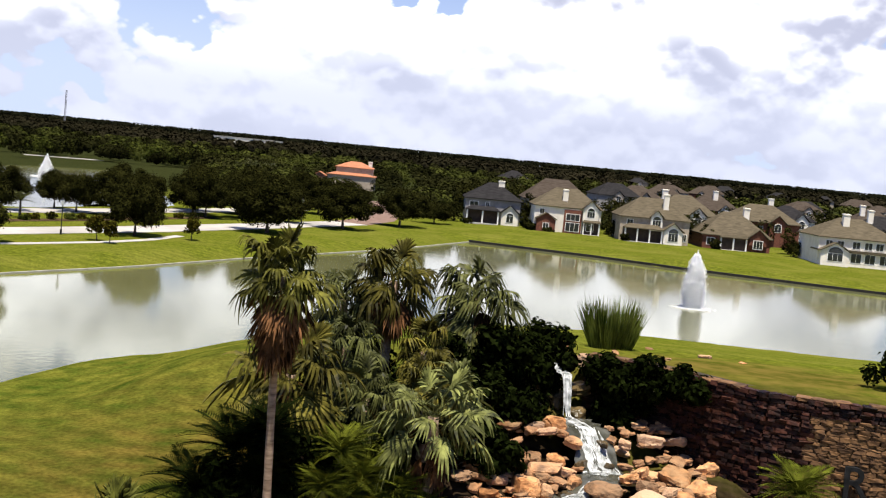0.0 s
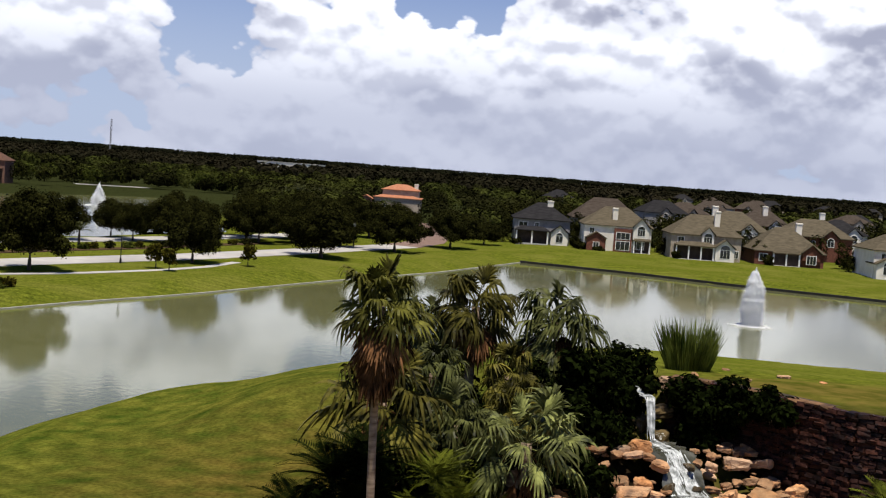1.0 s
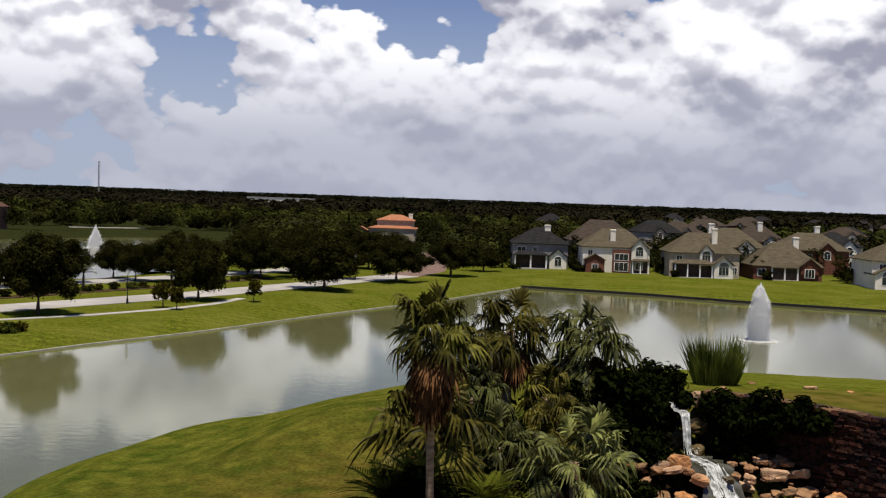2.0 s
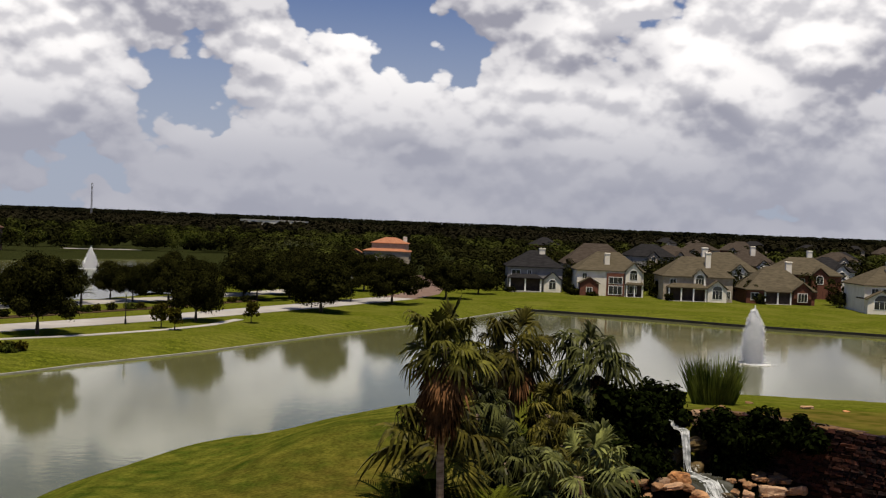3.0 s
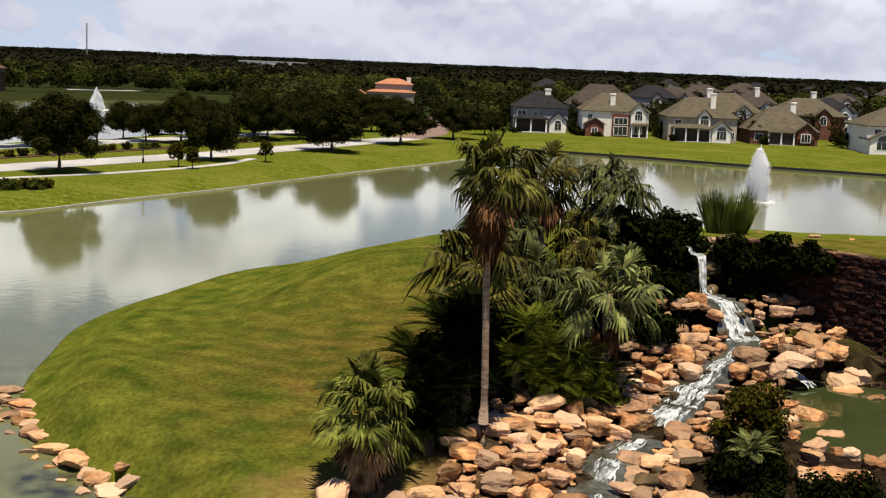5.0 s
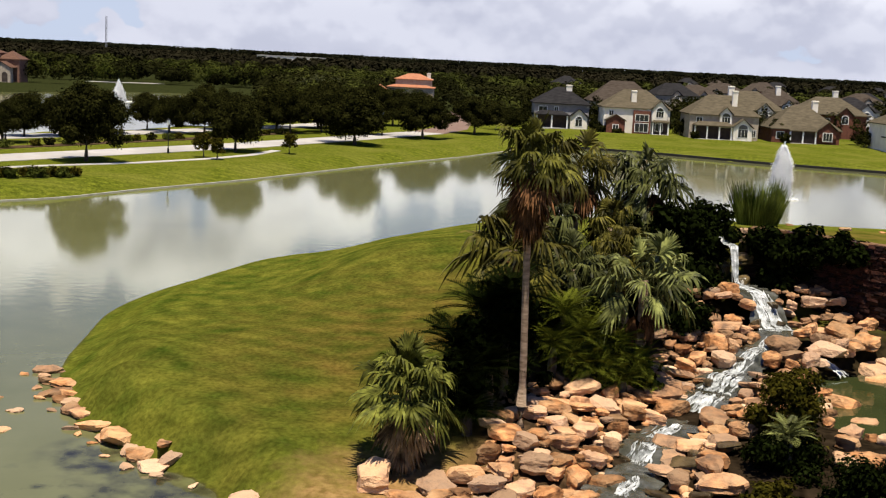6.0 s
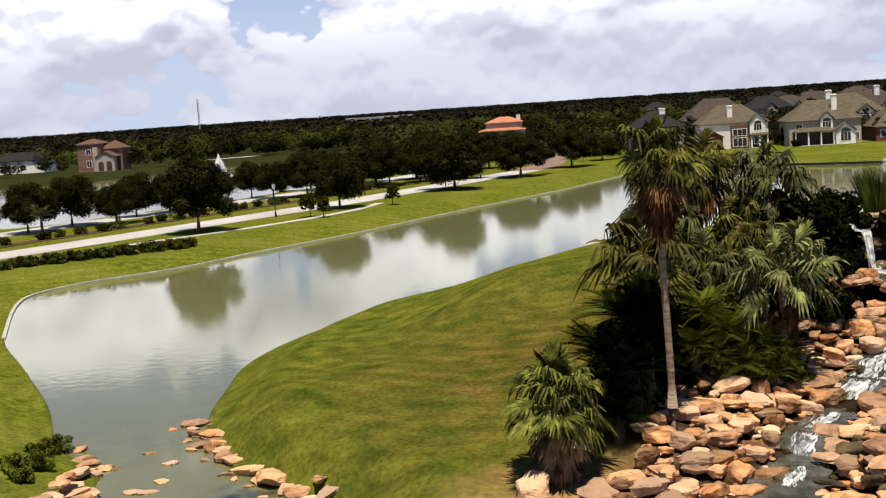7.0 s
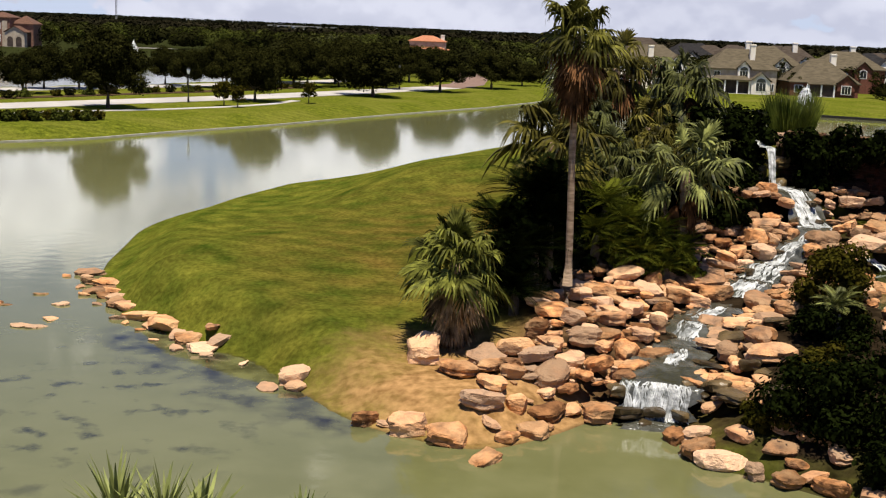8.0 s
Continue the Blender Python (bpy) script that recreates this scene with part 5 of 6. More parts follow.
# place, mesh, crown width, height
spots = [(-50.4, 145.9, 0, 8.4, 10.2), (-36.3, 172.2, 1, 7.4, 7.8), (-20.8, 198.5, 2, 11.4, 9.0), (-10.0, 223.7, 1, 9.6, 8.2), (0.2, 246.9, 0, 9.4, 8.0), (7.5, 268, 1, 7.0, 5.0)]
spots += [(-76.7, 168, 1, 8.0, 8.4), (-69.3, 168.2, 0, 6.5, 6.8), (-70.9, 180.1, 2, 7.0, 7.6), (-66.8, 184.5, 1, 6.5, 7.0), (-59.0, 208, 0, 6.4, 7.4), (-54.0, 204, 1, 6.6, 7.2), (-43.6, 211.8, 2, 8.0, 8.0),
          (-38.9, 228.3, 0, 8.5, 8.4), (-31.9, 238, 1, 8.5, 8.6), (-20.6, 228, 2, 7.5, 7.4), (-28, 252, 0, 8.5, 9.0), (-18, 262, 1, 9.0, 9.0), (-84, 152, 0, 7.0, 7.4), (-49, 219, 1, 6.5, 7.4), (-12, 275, 2, 9.0, 8.5),
          (-63.5, 195, 2, 7.6, 8.4), (-48, 205, 0, 8.0, 8.6), (-35, 220, 1, 8.6, 9.2), (-30, 228, 2, 8.2, 8.8), (-24, 240, 0, 8.6, 9.4), (-90, 140, 2, 7.6, 8.2), (-80, 160, 1, 7.4, 8.0), (-40, 236, 2, 8.6, 9.6), (-52, 228, 0, 8.0, 9.0), (-33, 262, 1, 9.6, 10.0), (-24, 276, 0, 9.0, 9.4), (-42, 252, 2, 9.0, 9.6)]
used = set()
for i, (x, y, k, wide, tall) in enumerate(spots):
    trim = 0.95 if i < 6 else 0.88
    sx, sz = trim * wide / 9.2, trim * tall / (9.4, 8.8, 10.0)[k]
    m = pose(x, y, height(x, y), 0, 0, i * 71)
    ob = OAKS[k]
    if k in used:
        ob = copy_thing(OAKS[k], m)
    else:
        OAKS[k].matrix_world = m
        used.add(k)
    ob.scale = (sx, sx, sz)

SMALL = shade_tree("young_tree", 90, 3.6, 2.6, 1.2, LEAF_RUST, 700, 0.2, 0.08, "thin young tree with sparse yellowish leaves on the lawn", "young trees on the lawn")
for i, (x, y, s) in enumerate(((-36.0, 157.5, 0.9), (-38.4, 160.0, 1.0), (-28.3, 173.0, 0.95))):
    m = pose(x, y, height(x, y), 0, 0, 100 * i) @ Matrix.Scale(s, 4)
    if i:
        copy_thing(SMALL, m).scale = (s, s, s)
    else:
        SMALL.matrix_world = m


def shrub(name, at, blobs, count, size, mat, label, seed, group=""):
    plant = thing(name, at, label, "shrub", group)
    pieces = [tube([(0, 0, -0.2), (b[0] * 0.5, b[1] * 0.5, b[2] * 0.5), b[:3]], [0.06, 0.04, 0.02], 5) for b in blobs[:5]]
    v, f = join(pieces)
    part("woody_base", mesh_from("woody_base", v, f, BARK_OAK), None, plant, "thin forking woody base")
    part("leaves", leaf_cloud("leaves", blobs, count, size, mat, seed), None, plant)
    return plant


r = random.Random(5)
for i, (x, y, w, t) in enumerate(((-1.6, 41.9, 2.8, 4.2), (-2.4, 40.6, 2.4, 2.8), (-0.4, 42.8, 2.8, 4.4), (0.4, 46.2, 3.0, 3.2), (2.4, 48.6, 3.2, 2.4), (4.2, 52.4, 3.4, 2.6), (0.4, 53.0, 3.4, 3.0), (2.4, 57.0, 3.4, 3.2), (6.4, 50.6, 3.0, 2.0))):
    shrub("evergreen_shrub", (x, y, height(x, y)), lobes(r, w * 1.1, t, 0.1, 8), 1700, 0.17, LEAF_SHADED, "dense undergrowth beneath the palms, leaf colour darkened for shade", 100 + i, "dark undergrowth")
for i, (x, y, w, t) in enumerate(((2.4, 45.4, 2.2, 2.0), (3.9, 45.4, 2.4, 1.9), (5.2, 45.2, 2.0, 1.8), (3.3, 46.4, 2.4, 2.8))):
    shrub("leafy_shrub", (x, y, height(x, y)), lobes(r, w * 1.1, t, 0.1, 11), 2600, 0.13, LEAF_SHRUB, "bright green leafy shrub above the boulders", 107 + i, "leafy shrubs")
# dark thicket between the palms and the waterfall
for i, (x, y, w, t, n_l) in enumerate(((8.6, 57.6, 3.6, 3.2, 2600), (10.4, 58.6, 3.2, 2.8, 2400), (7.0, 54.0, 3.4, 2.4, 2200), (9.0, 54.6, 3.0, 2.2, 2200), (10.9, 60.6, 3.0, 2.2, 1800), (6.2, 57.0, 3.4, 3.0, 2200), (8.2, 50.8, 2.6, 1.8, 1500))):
    shrub("evergreen_shrub", (x, y, height(x, y)), lobes(r, w * 1.25, t, 0.1, 8), n_l, 0.17, LEAF_SHADED, "dense dark evergreen shrub beside the waterfall", 110 + i, "dark shrubs by the waterfall")
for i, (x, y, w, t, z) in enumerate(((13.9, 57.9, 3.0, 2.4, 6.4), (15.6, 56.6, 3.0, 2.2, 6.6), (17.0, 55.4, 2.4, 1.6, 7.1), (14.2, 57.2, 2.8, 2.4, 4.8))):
    shrub("trailing_shrub", (x, y, z), lobes(r, w * 1.15, t, -0.2, 8), 2000, 0.15, LEAF_SHADED, "dark trailing shrub hanging over the stone wall", 130 + i, "shrubs over the wall")
for i, (x, y, w, t, z, mat, label) in enumerate((
        (10.0, 38.6, 3.4, 3.2, 2.2, LEAF_RUST, "rounded shrub with rusty yellow-green leaves"), (9.4, 36.9, 3.4, 1.6, 1.8, LEAF_SHADED, "dark shrub below the cycad rosette"),
        (8.2, 33.4, 2.6, 1.9, 0.9, LEAF_RUST, "leafy olive-green shrub beside the boulders"), (7.4, 29.9, 4.2, 2.8, 0.4, LEAF_SHADED, "large dark shrub overhanging the bay"),
        (10.8, 28.4, 5.4, 3.8, 0.2, LEAF_SHADED, "large dark shrub overhanging the bay"), (5.6, 30.6, 1.6, 1.0, 0.5, LEAF_RUST, "small dry twiggy shrub between boulders"), (11.5, 33.6, 4.0, 2.6, 1.2, LEAF_SHADED, "dark leafy shrub on the stream bank"), (9.2, 26.6, 4.4, 2.6, 0.1, LEAF_SHADED, "large dark shrub overhanging the bay"), (13.5, 31.0, 5.0, 3.4, 0.8, LEAF_SHADED, "large dark shrub overhanging the bay"))):
    shrub("garden_shrub", (x, y, z), lobes(r, w, t, 0.1, 9), int(950 * w * t ** 0.5), 0.095, mat, label, 150 + i, "shrubs on the stream bank")
shrub("garden_shrub", (28.0, 57.2, height(28.0, 57.2)), lobes(r, 3.4, 1.8, 0.1, 8), 1800, 0.15, LEAF_SHADED, "clipped dark shrub on the grass above the wall", 170)
# low hedges by the road and in the median
hedges = [(-62.6 + 0.74 * i, 116 + 0.535 * i + (0.6 if i % 3 else -0.5), r.uniform(1.4, 2.2)) for i in range(23)]
hedges += [(-88 + 1.44 * i + r.uniform(-0.7, 0.7), 118.6 + 2.66 * i, r.uniform(1.5, 2.6)) for i in range(37) if i % 6 != 4]
for i, (x, y, w) in enumerate(hedges):
    shrub("hedge_shrub", (x, y, height(x, y)), lobes(r, w * 1.2, 1.1, 0.0, 6), 420, 0.16, (LEAF_WILLOW, LEAF_RUST, LEAF_OAK)[i % 3], "low rounded shrub in the roadside planting", 200 + i, "shrubs by the road")
for i, (x, y, w, t) in enumerate(((28.6, 276, 2.6, 3.0), (29.6, 271.5, 2.2, 1.6), (49.0, 273, 2.8, 4.2), (50.0, 264, 2.0, 1.8), (69.2, 268, 3.6, 5.6), (70.6, 264.5, 2.4, 2.2), (68.6, 277, 5.0, 8.0), (87.4, 262, 3.2, 4.0), (88.6, 270, 4.0, 6.5), (33.5, 270.6, 2.4, 1.0), (15.5, 279, 2.0, 1.4), (12.2, 284, 4.0, 5.0), (28.9, 284, 4.2, 6.5), (48.4, 281, 4.0, 6.0), (68.0, 283, 4.4, 7.0), (46.0, 288, 5.0, 8.0), (30.5, 291, 4.0, 8.0))):
    shrub("house_shrub", (x, y, height(x, y)), lobes(r, w * 1.2, t, 0.0, 7), 900, 0.24, LEAF_OAK, "dark green shrub growing against a house", 240 + i, "shrubs beside the houses")


def blade_clump(name, at, blades, tall, spread, mat, label, seed, category, width=0.02, lean=0.35):
    g = random.Random(seed)
    verts, faces = [], []
    for _ in range(blades):
        a, q = g.uniform(0, 6.283), spread * math.sqrt(g.random())
        way = Vector((math.cos(a) * lean * g.random(), math.sin(a) * lean * g.random(), 1)).normalized()
        side = Vector((-math.sin(a + 1), math.cos(a + 1), 0))
        leaf_strip(verts, faces, Vector((q * math.cos(a), q * math.sin(a), -0.1)), way, side, tall * g.uniform(0.3, 1.1), width, 0.22 * g.random())
    plant = thing(name, at, label, category)
    tagged(part("reed_stand", mesh_from("reed_stand", verts, faces, mat), None, plant), kind="stuff")
    return plant


for i, (x, y, s) in enumerate(((-28.3, 48.2, 1.0), (-27.1, 43.4, 1.0), (-26.9, 41.4, 0.8), (-27.7, 42.3, 0.9), (-28.6, 46.8, 0.8))):
    shrub("grass_clump", (x, y, height(x, y)), lobes(r, 1.5 * s, 0.75 * s, 0.0, 6), 1800, 0.06, LEAF_SHRUB, "rounded bright green grassy clump on the bank", 260 + i, "clumps on the near bank")
blade_clump("reed_clump", (15.3, 66.5, height(15.3, 66.5)), 1700, 3.0, 1.15, REED, "tall clump of green reeds above the waterfall", 1, "reeds", 0.028, 0.45)


def yucca(at, leaves, long, label, seed):
    """A spiky crown of stiff upright blades on a short trunk."""
    g = random.Random(seed)
    plant = thing("yucca", at, label, "yucca", "yuccas on the near bank")
    v, f = tube([(0, 0, -2.4), (0, 0, 0)], [0.16, 0.12], 8)
    part("trunk", mesh_from("trunk", v, f, BARK), None, plant)
    vs, fs = [], []
    leaf_strip(vs, fs, Vector((0, 0, 0)), Vector((1, 0, 0)), Vector((0, 1, 0)), long, 0.062, 0.12, cuts=4)
    blade = mesh_from("leaf", vs, fs, YUCCA)
    for i in range(leaves):
        ob = part("leaf", blade, None, plant)
        ob.matrix_local = pose(0, 0, 0, 0, 0, i * 137.5) @ pose(0, 0, 0, g.uniform(-40, 40), -(86 - 66 * (i / leaves) ** 1.3 + g.uniform(-8, 8)), 0) @ Matrix.Scale(g.uniform(0.7, 1.1), 4)


for i, (x, y, n_l, long) in enumerate(((-10.5, 15.9, 60, 1.45), (-9.5, 15.5, 60, 1.4), (-8.9, 16.2, 40, 1.2), (-6.9, 15.8, 40, 1.0))):
    yucca((x, y, (3.0, 3.1, 2.9, 3.0)[i]), n_l, long, "spiky pale green yucca crown on the near bank", 70 + i)

# fountains
def fountain(at, tall, width, label, cone=0.0):
    root = thing("fountain", at, label, "fountain")
    g = random.Random(7)
    # drops and sheets of water thrown up in a column that falls apart towards its rim
    blobs = []
    for i in range(16):
        f = i / 15
        q = width * 0.5 * ((0.86 + 0.14 * math.sin(math.pi * f)) * (1 - f ** 2.4) ** 0.6 * (1 - cone * f) + 0.06)
        blobs.append((g.uniform(-0.08, 0.08), g.uniform(-0.08, 0.08), tall * (0.03 + 0.92 * f), q, q, tall * 0.06))
    part("spray", leaf_cloud("spray", blobs, 60000, 0.085, SPRAY, 7, hollow=0.25, flatten=2.0, turn=0.25), None, root, "white plume of falling water")
    tagged(part("splash", leaf_cloud("splash", [(0, 0, 0.1, width * 0.85, width * 0.85, 0.06)], 2600, 0.11, SPRAY, 9, hollow=0.1, flatten=3.0), None, root), "ring of white splash on the pond", kind="stuff")
    return root


fountain((40.9, 155.9, 0), 7.7, 2.9, "tall white fountain jet rising from the pond")
fountain((-100.7, 335, 0), 6.6, 4.6, "white fountain jet in the lake behind the road", 0.75)


# houses
def gable_roof(x0, x1, y0, y1, eave, apex, over=0.4):
    """A ridge that runs from front to back."""
    xm = (x0 + x1) / 2
    x0, x1, y0 = x0 - over, x1 + over, y0 - over
    t = 0.18
    v = [(x0, y0, eave), (xm, y0, apex), (x1, y0, eave), (x0, y1, eave), (xm, y1, apex), (x1, y1, eave)]
    v += [(a, b, c + t) for a, b, c in v]
    f = [(6, 9, 10, 7), (7, 10, 11, 8), (0, 1, 4, 3), (1, 2, 5, 4), (0, 6, 7, 1), (1, 7, 8, 2), (3, 4, 10, 9), (4, 5, 11, 10), (0, 3, 9, 6), (2, 8, 11, 5)]
    return v, [q[::-1] for q in f]


def hip_roof(x0, x1, y0, y1, eave, apex, over=0.5):
    x0, x1, y0, y1 = x0 - over, x1 + over, y0 - over, y1 + over
    half = min(x1 - x0, y1 - y0) / 2
    if x1 - x0 >= y1 - y0:
        r0, r1 = (x0 + half * 0.92, (y0 + y1) / 2, apex), (x1 - half * 0.92, (y0 + y1) / 2, apex)
    else:
        r0, r1 = ((x0 + x1) / 2, y0 + half * 0.92, apex), ((x0 + x1) / 2, y1 - half * 0.92, apex)
    t = 0.2
    v = [(x0, y0, eave), (x1, y0, eave), (x1, y1, eave), (x0, y1, eave), (x0, y0, eave + t), (x1, y0, eave + t), (x1, y1, eave + t), (x0, y1, eave + t), r0, r1]
    f = [(3, 2, 1, 0), (0, 1, 5, 4), (1, 2, 6, 5), (2, 3, 7, 6), (3, 0, 4, 7)]
    if x1 - x0 >= y1 - y0:
        f += [(4, 5, 9, 8), (5, 6, 9), (6, 7, 8, 9), (7, 4, 8)]
    else:
        f += [(4, 5, 8), (5, 6, 9, 8), (6, 7, 9), (7, 4, 8, 9)]
    return v, f


def wall_block(x0, x1, y0, y1, z0, z1, peak=None):
    bm = bmesh.new()
    box(bm, (x0, y0, z0), (x1, y1, z1))
    if peak:
        xm = (x0 + x1) / 2
        a = [bm.verts.new(p) for p in ((x0, y0, z1), (x1, y0, z1), (xm, y0, peak), (x0, y1, z1), (x1, y1, z1), (xm, y1, peak))]
        bm.faces.new((a[0], a[1], a[2]))
        bm.faces.new((a[5], a[4], a[3]))
        bm.faces.new((a[0], a[2], a[5], a[3]))
        bm.faces.new((a[2], a[1], a[4], a[5]))
    return bm


def window(root, x, y, z, w, h, lights=2, arch=False):
    """A framed window on a wall that faces -y."""
    bm = bmesh.new()
    t = 0.11
    box(bm, (x - w / 2 - t, y - 0.06, z - t), (x + w / 2 + t, y + 0.05, z + h + t))
    frame_ob = part("window", bm, TRIM, root)
    for i in range(lights):
        a = x - w / 2 + w * i / lights
        pane = bmesh.new()
        box(pane, (a + 0.04, y - 0.075, z), (a + w / lights - 0.04, y - 0.055, z + h))
        part("pane", pane, GLASS, frame_ob)
    if arch:
        for name, q, lift, mat in (("arch", w / 2 + 0.11, 0.0, TRIM), ("arched_pane", w / 2 - 0.04, 0.05, GLASS)):
            half = bmesh.new()
            ring = [(x + q * math.cos(math.pi * k / 10), z + h + 0.12 + q * 0.8 * math.sin(math.pi * k / 10)) for k in range(11)]
            front = [half.verts.new((a, y - 0.08 - lift, c)) for a, c in ring]
            back = [half.verts.new((a, y + 0.05, c)) for a, c in ring]
            half.faces.new(front)
            half.faces.new(back[::-1])
            for k in range(11):
                half.faces.new((front[k], back[k], back[(k + 1) % 11], front[(k + 1) % 11]))
            part(name, half, mat, frame_ob)


def house(at, w, d, eave, apex, wall, roof, label, gables=(), porch=None, windows=(), chimney=None, panels=(), wing=None, rz=0):
    """A house whose garden front lies along x at y = 0 and faces -y. Plan measures are from its front left corner."""
    root = thing("house", at, label, "house", "houses on the far shore", rz=rz)
    part("wall", wall_block(0, w, 0, d, -0.6, eave), wall, root)
    v, f = hip_roof(0, w, 0, d, eave, apex)
    roof_ob = part("roof", mesh_from("roof", v, f, roof), None, root)
    for gx0, gx1, out, g_eave, g_apex, mat, win in gables:
        part("gable_wall", wall_block(gx0, gx1, -out, 0.05 if out else 0.3, -0.6 if g_eave < eave else eave * 0.5, g_eave, g_apex), mat, root)
        v, f = gable_roof(gx0, gx1, -out, d * 0.35, g_eave, g_apex)
        part("gable_roof", mesh_from("gable_roof", v, f, roof), None, root)
        if win:
            window(root, (gx0 + gx1) / 2, -out, win[0], win[1], win[2], 3 if win[1] > 1.8 else 2, arch=g_eave > 5 or mat is STUCCO)
    for px0, px1, z0, z1, mat, out in panels:
        bm = bmesh.new()
        box(bm, (px0, -out, z0), (px1, 0.06, z1))
        part("wall_panel", bm, mat, root)
    if porch:
        px0, px1, tall, deep = porch
        # a dark panel on the solid wall stands for the patio's shade
        bm = bmesh.new()
        box(bm, (px0, -0.02, 0.05), (px1, 0.1, tall - 0.1))
        part("patio_opening", bm, SHADE, root, "dark panel standing for the shade in the patio")
        v, f = hip_roof(px0, px1, -deep, 0.4, tall, tall + 1.1, 0.2)
        part("porch_roof", mesh_from("porch_roof", v, f, roof), None, root)
        k = max(2, round((px1 - px0) / 3.2))
        for i in range(k + 1):
            c = px0 + 0.2 + (px1 - px0 - 0.4) * i / k
            bm = bmesh.new()
            box(bm, (c - 0.17, -deep + 0.1, -0.5), (c + 0.17, -deep + 0.44, tall), 0.02)
            part("post", bm, TRIM, root)
        bm = bmesh.new()
        box(bm, (px0, -deep - 0.4, -0.5), (px1, 0, 0.05))
        part("patio", bm, CONCRETE, root)
    for x, z, ww, hh in windows:
        window(root, x, 0, z, ww, hh)
    if chimney:
        cx, cy, cz = chimney
        bm = bmesh.new()
        box(bm, (cx - 0.7, cy - 0.55, eave), (cx + 0.7, cy + 0.55, cz), 0.03)
        box(bm, (cx - 0.82, cy - 0.66, cz - 0.3), (cx + 0.82, cy + 0.66, cz - 0.1))
        part("chimney", bm, STUCCO, roof_ob, "pale square chimney stack")
    if wing:
        wx0, wx1, wy0, wy1, we, wa = wing
        part("wing_wall", wall_block(wx0, wx1, wy0, wy1, -0.6, we), wall, root)
        v, f = hip_roof(wx0, wx1, wy0, wy1, we, wa)
        part("wing_roof", mesh_from("wing_roof", v, f, roof), None, root)
    return root


HZ = 1.7
house((14.7, 281, HZ), 13, 12, 5.6, 9.6, GREY_WALL, ROOF_GREY, "two-storey house with dark grey hip roof and balcony", gables=((8.6, 12.6, 1.5, 2.7, 4.6, STUCCO, (0.7, 1.6, 1.5)),),
      porch=(0.3, 8.0, 3.0, 2.2), windows=((2, 3.7, 2.0, 1.2), (5.2, 3.8, 0.9, 1.1)), chimney=(8.4, 5, 10.2))
brick_house = house((30.3, 272.5, HZ), 18, 13, 6.0, 10.6, STUCCO, ROOF_TAN, "two-storey cream and brick house with tan hip roof", gables=((13.0, 17.2, 0.9, 6.1, 8.2, STUCCO, (4.2, 2.0, 1.4)), (0.6, 5.6, 2.2, 2.9, 4.4, BRICK, (0.9, 1.5, 1.1))),
      panels=((8.0, 12.8, 0, 5.6, BRICK, 0.4),), windows=((2.0, 4.1, 1.2, 1.2), (15.2, 0.9, 2.0, 1.7)), chimney=(8.2, 2.2, 10.4), porch=(13.2, 17.8, 2.9, 1.2))
brick_house.scale = (0.85, 0.9, 0.95)
window(brick_house, 10.4, -0.42, 0.5, 3.6, 2.0, 3)
window(brick_house, 10.4, -0.42, 3.1, 3.6, 1.5, 3)
stone_house = house((49.0, 266, HZ), 18.6, 13, 5.6, 10.4, STUCCO_TAN, ROOF_TAN, "two-storey tan stone house with arched patio and tan hip roof", gables=((8.0, 11.2, 0.6, 5.9, 7.6, STUCCO, (4.0, 2.2, 1.3)), (11.4, 16.4, 2.6, 3.0, 5.0, STUCCO, (0.8, 2.6, 1.9))),
      porch=(1.0, 11.2, 3.1, 2.4), windows=((2.6, 3.8, 1.6, 1.2), (17.4, 0.9, 1.2, 1.6)), chimney=(12.4, 3.2, 11.6))
stone_house.scale = (0.84, 0.9, 0.95)
low_house = house((67.8, 266, HZ), 16.5, 14, 3.0, 8.4, BRICK, ROOF_TAN, "single-storey brick house with a broad tan hip roof", gables=((11.2, 15.4, 0.8, 3.1, 5.0, BRICK, (0.8, 2.2, 1.8)),),
      porch=(4.2, 10.8, 2.7, 0.6), windows=((2.0, 0.9, 1.8, 1.5),), chimney=(11.8, 6.5, 9.6))
low_house.scale.x = 0.93
house((88.6, 250, HZ), 17, 13, 5.6, 9.8, STUCCO, ROOF_TAN, "two-storey pale house with wide windows and tan roof", gables=((0.2, 6.2, 1.6, 2.8, 4.6, STUCCO, (0.8, 3.2, 1.6)),),
      windows=((2.2, 3.7, 1.4, 1.3), (4.6, 3.7, 1.4, 1.3), (8.0, 3.7, 1.6, 1.4), (10.6, 3.7, 1.6, 1.4), (13.0, 3.7, 1.6, 1.4), (15.4, 3.7, 1.4, 1.4), (8.2, 0.7, 2.2, 1.9), (11.2, 0.7, 2.2, 1.9), (14.4, 0.7, 2.2, 1.9)), chimney=(6.6, 4, 10.8), panels=((6.6, 16.8, 2.7, 3.3, ROOF_TAN, 0.5),))
# second row
back_row = ((30, 300, 17, 6.2, 11.6, ROOF_BROWN, GREY_WALL, None), (62, 292, 15, 6.0, 10.8, ROOF_TAN, STUCCO_TAN, (2.5, 4, 11.8)),
            (82, 296, 17, 5.8, 10.2, ROOF_TAN, BRICK, None), (101, 330, 13, 6.0, 10.0, ROOF_GREY, STUCCO, (1.0, 3, 11.6)), (116, 300, 15, 6.0, 10.0, ROOF_GREY, STUCCO, (3, 3, 11.4)),
            (84, 352, 15, 6.0, 11.0, ROOF_BROWN, BRICK, (8, 4, 12)), (130, 345, 15, 6.0, 10.5, ROOF_BROWN, BRICK, (4, 4, 12)))
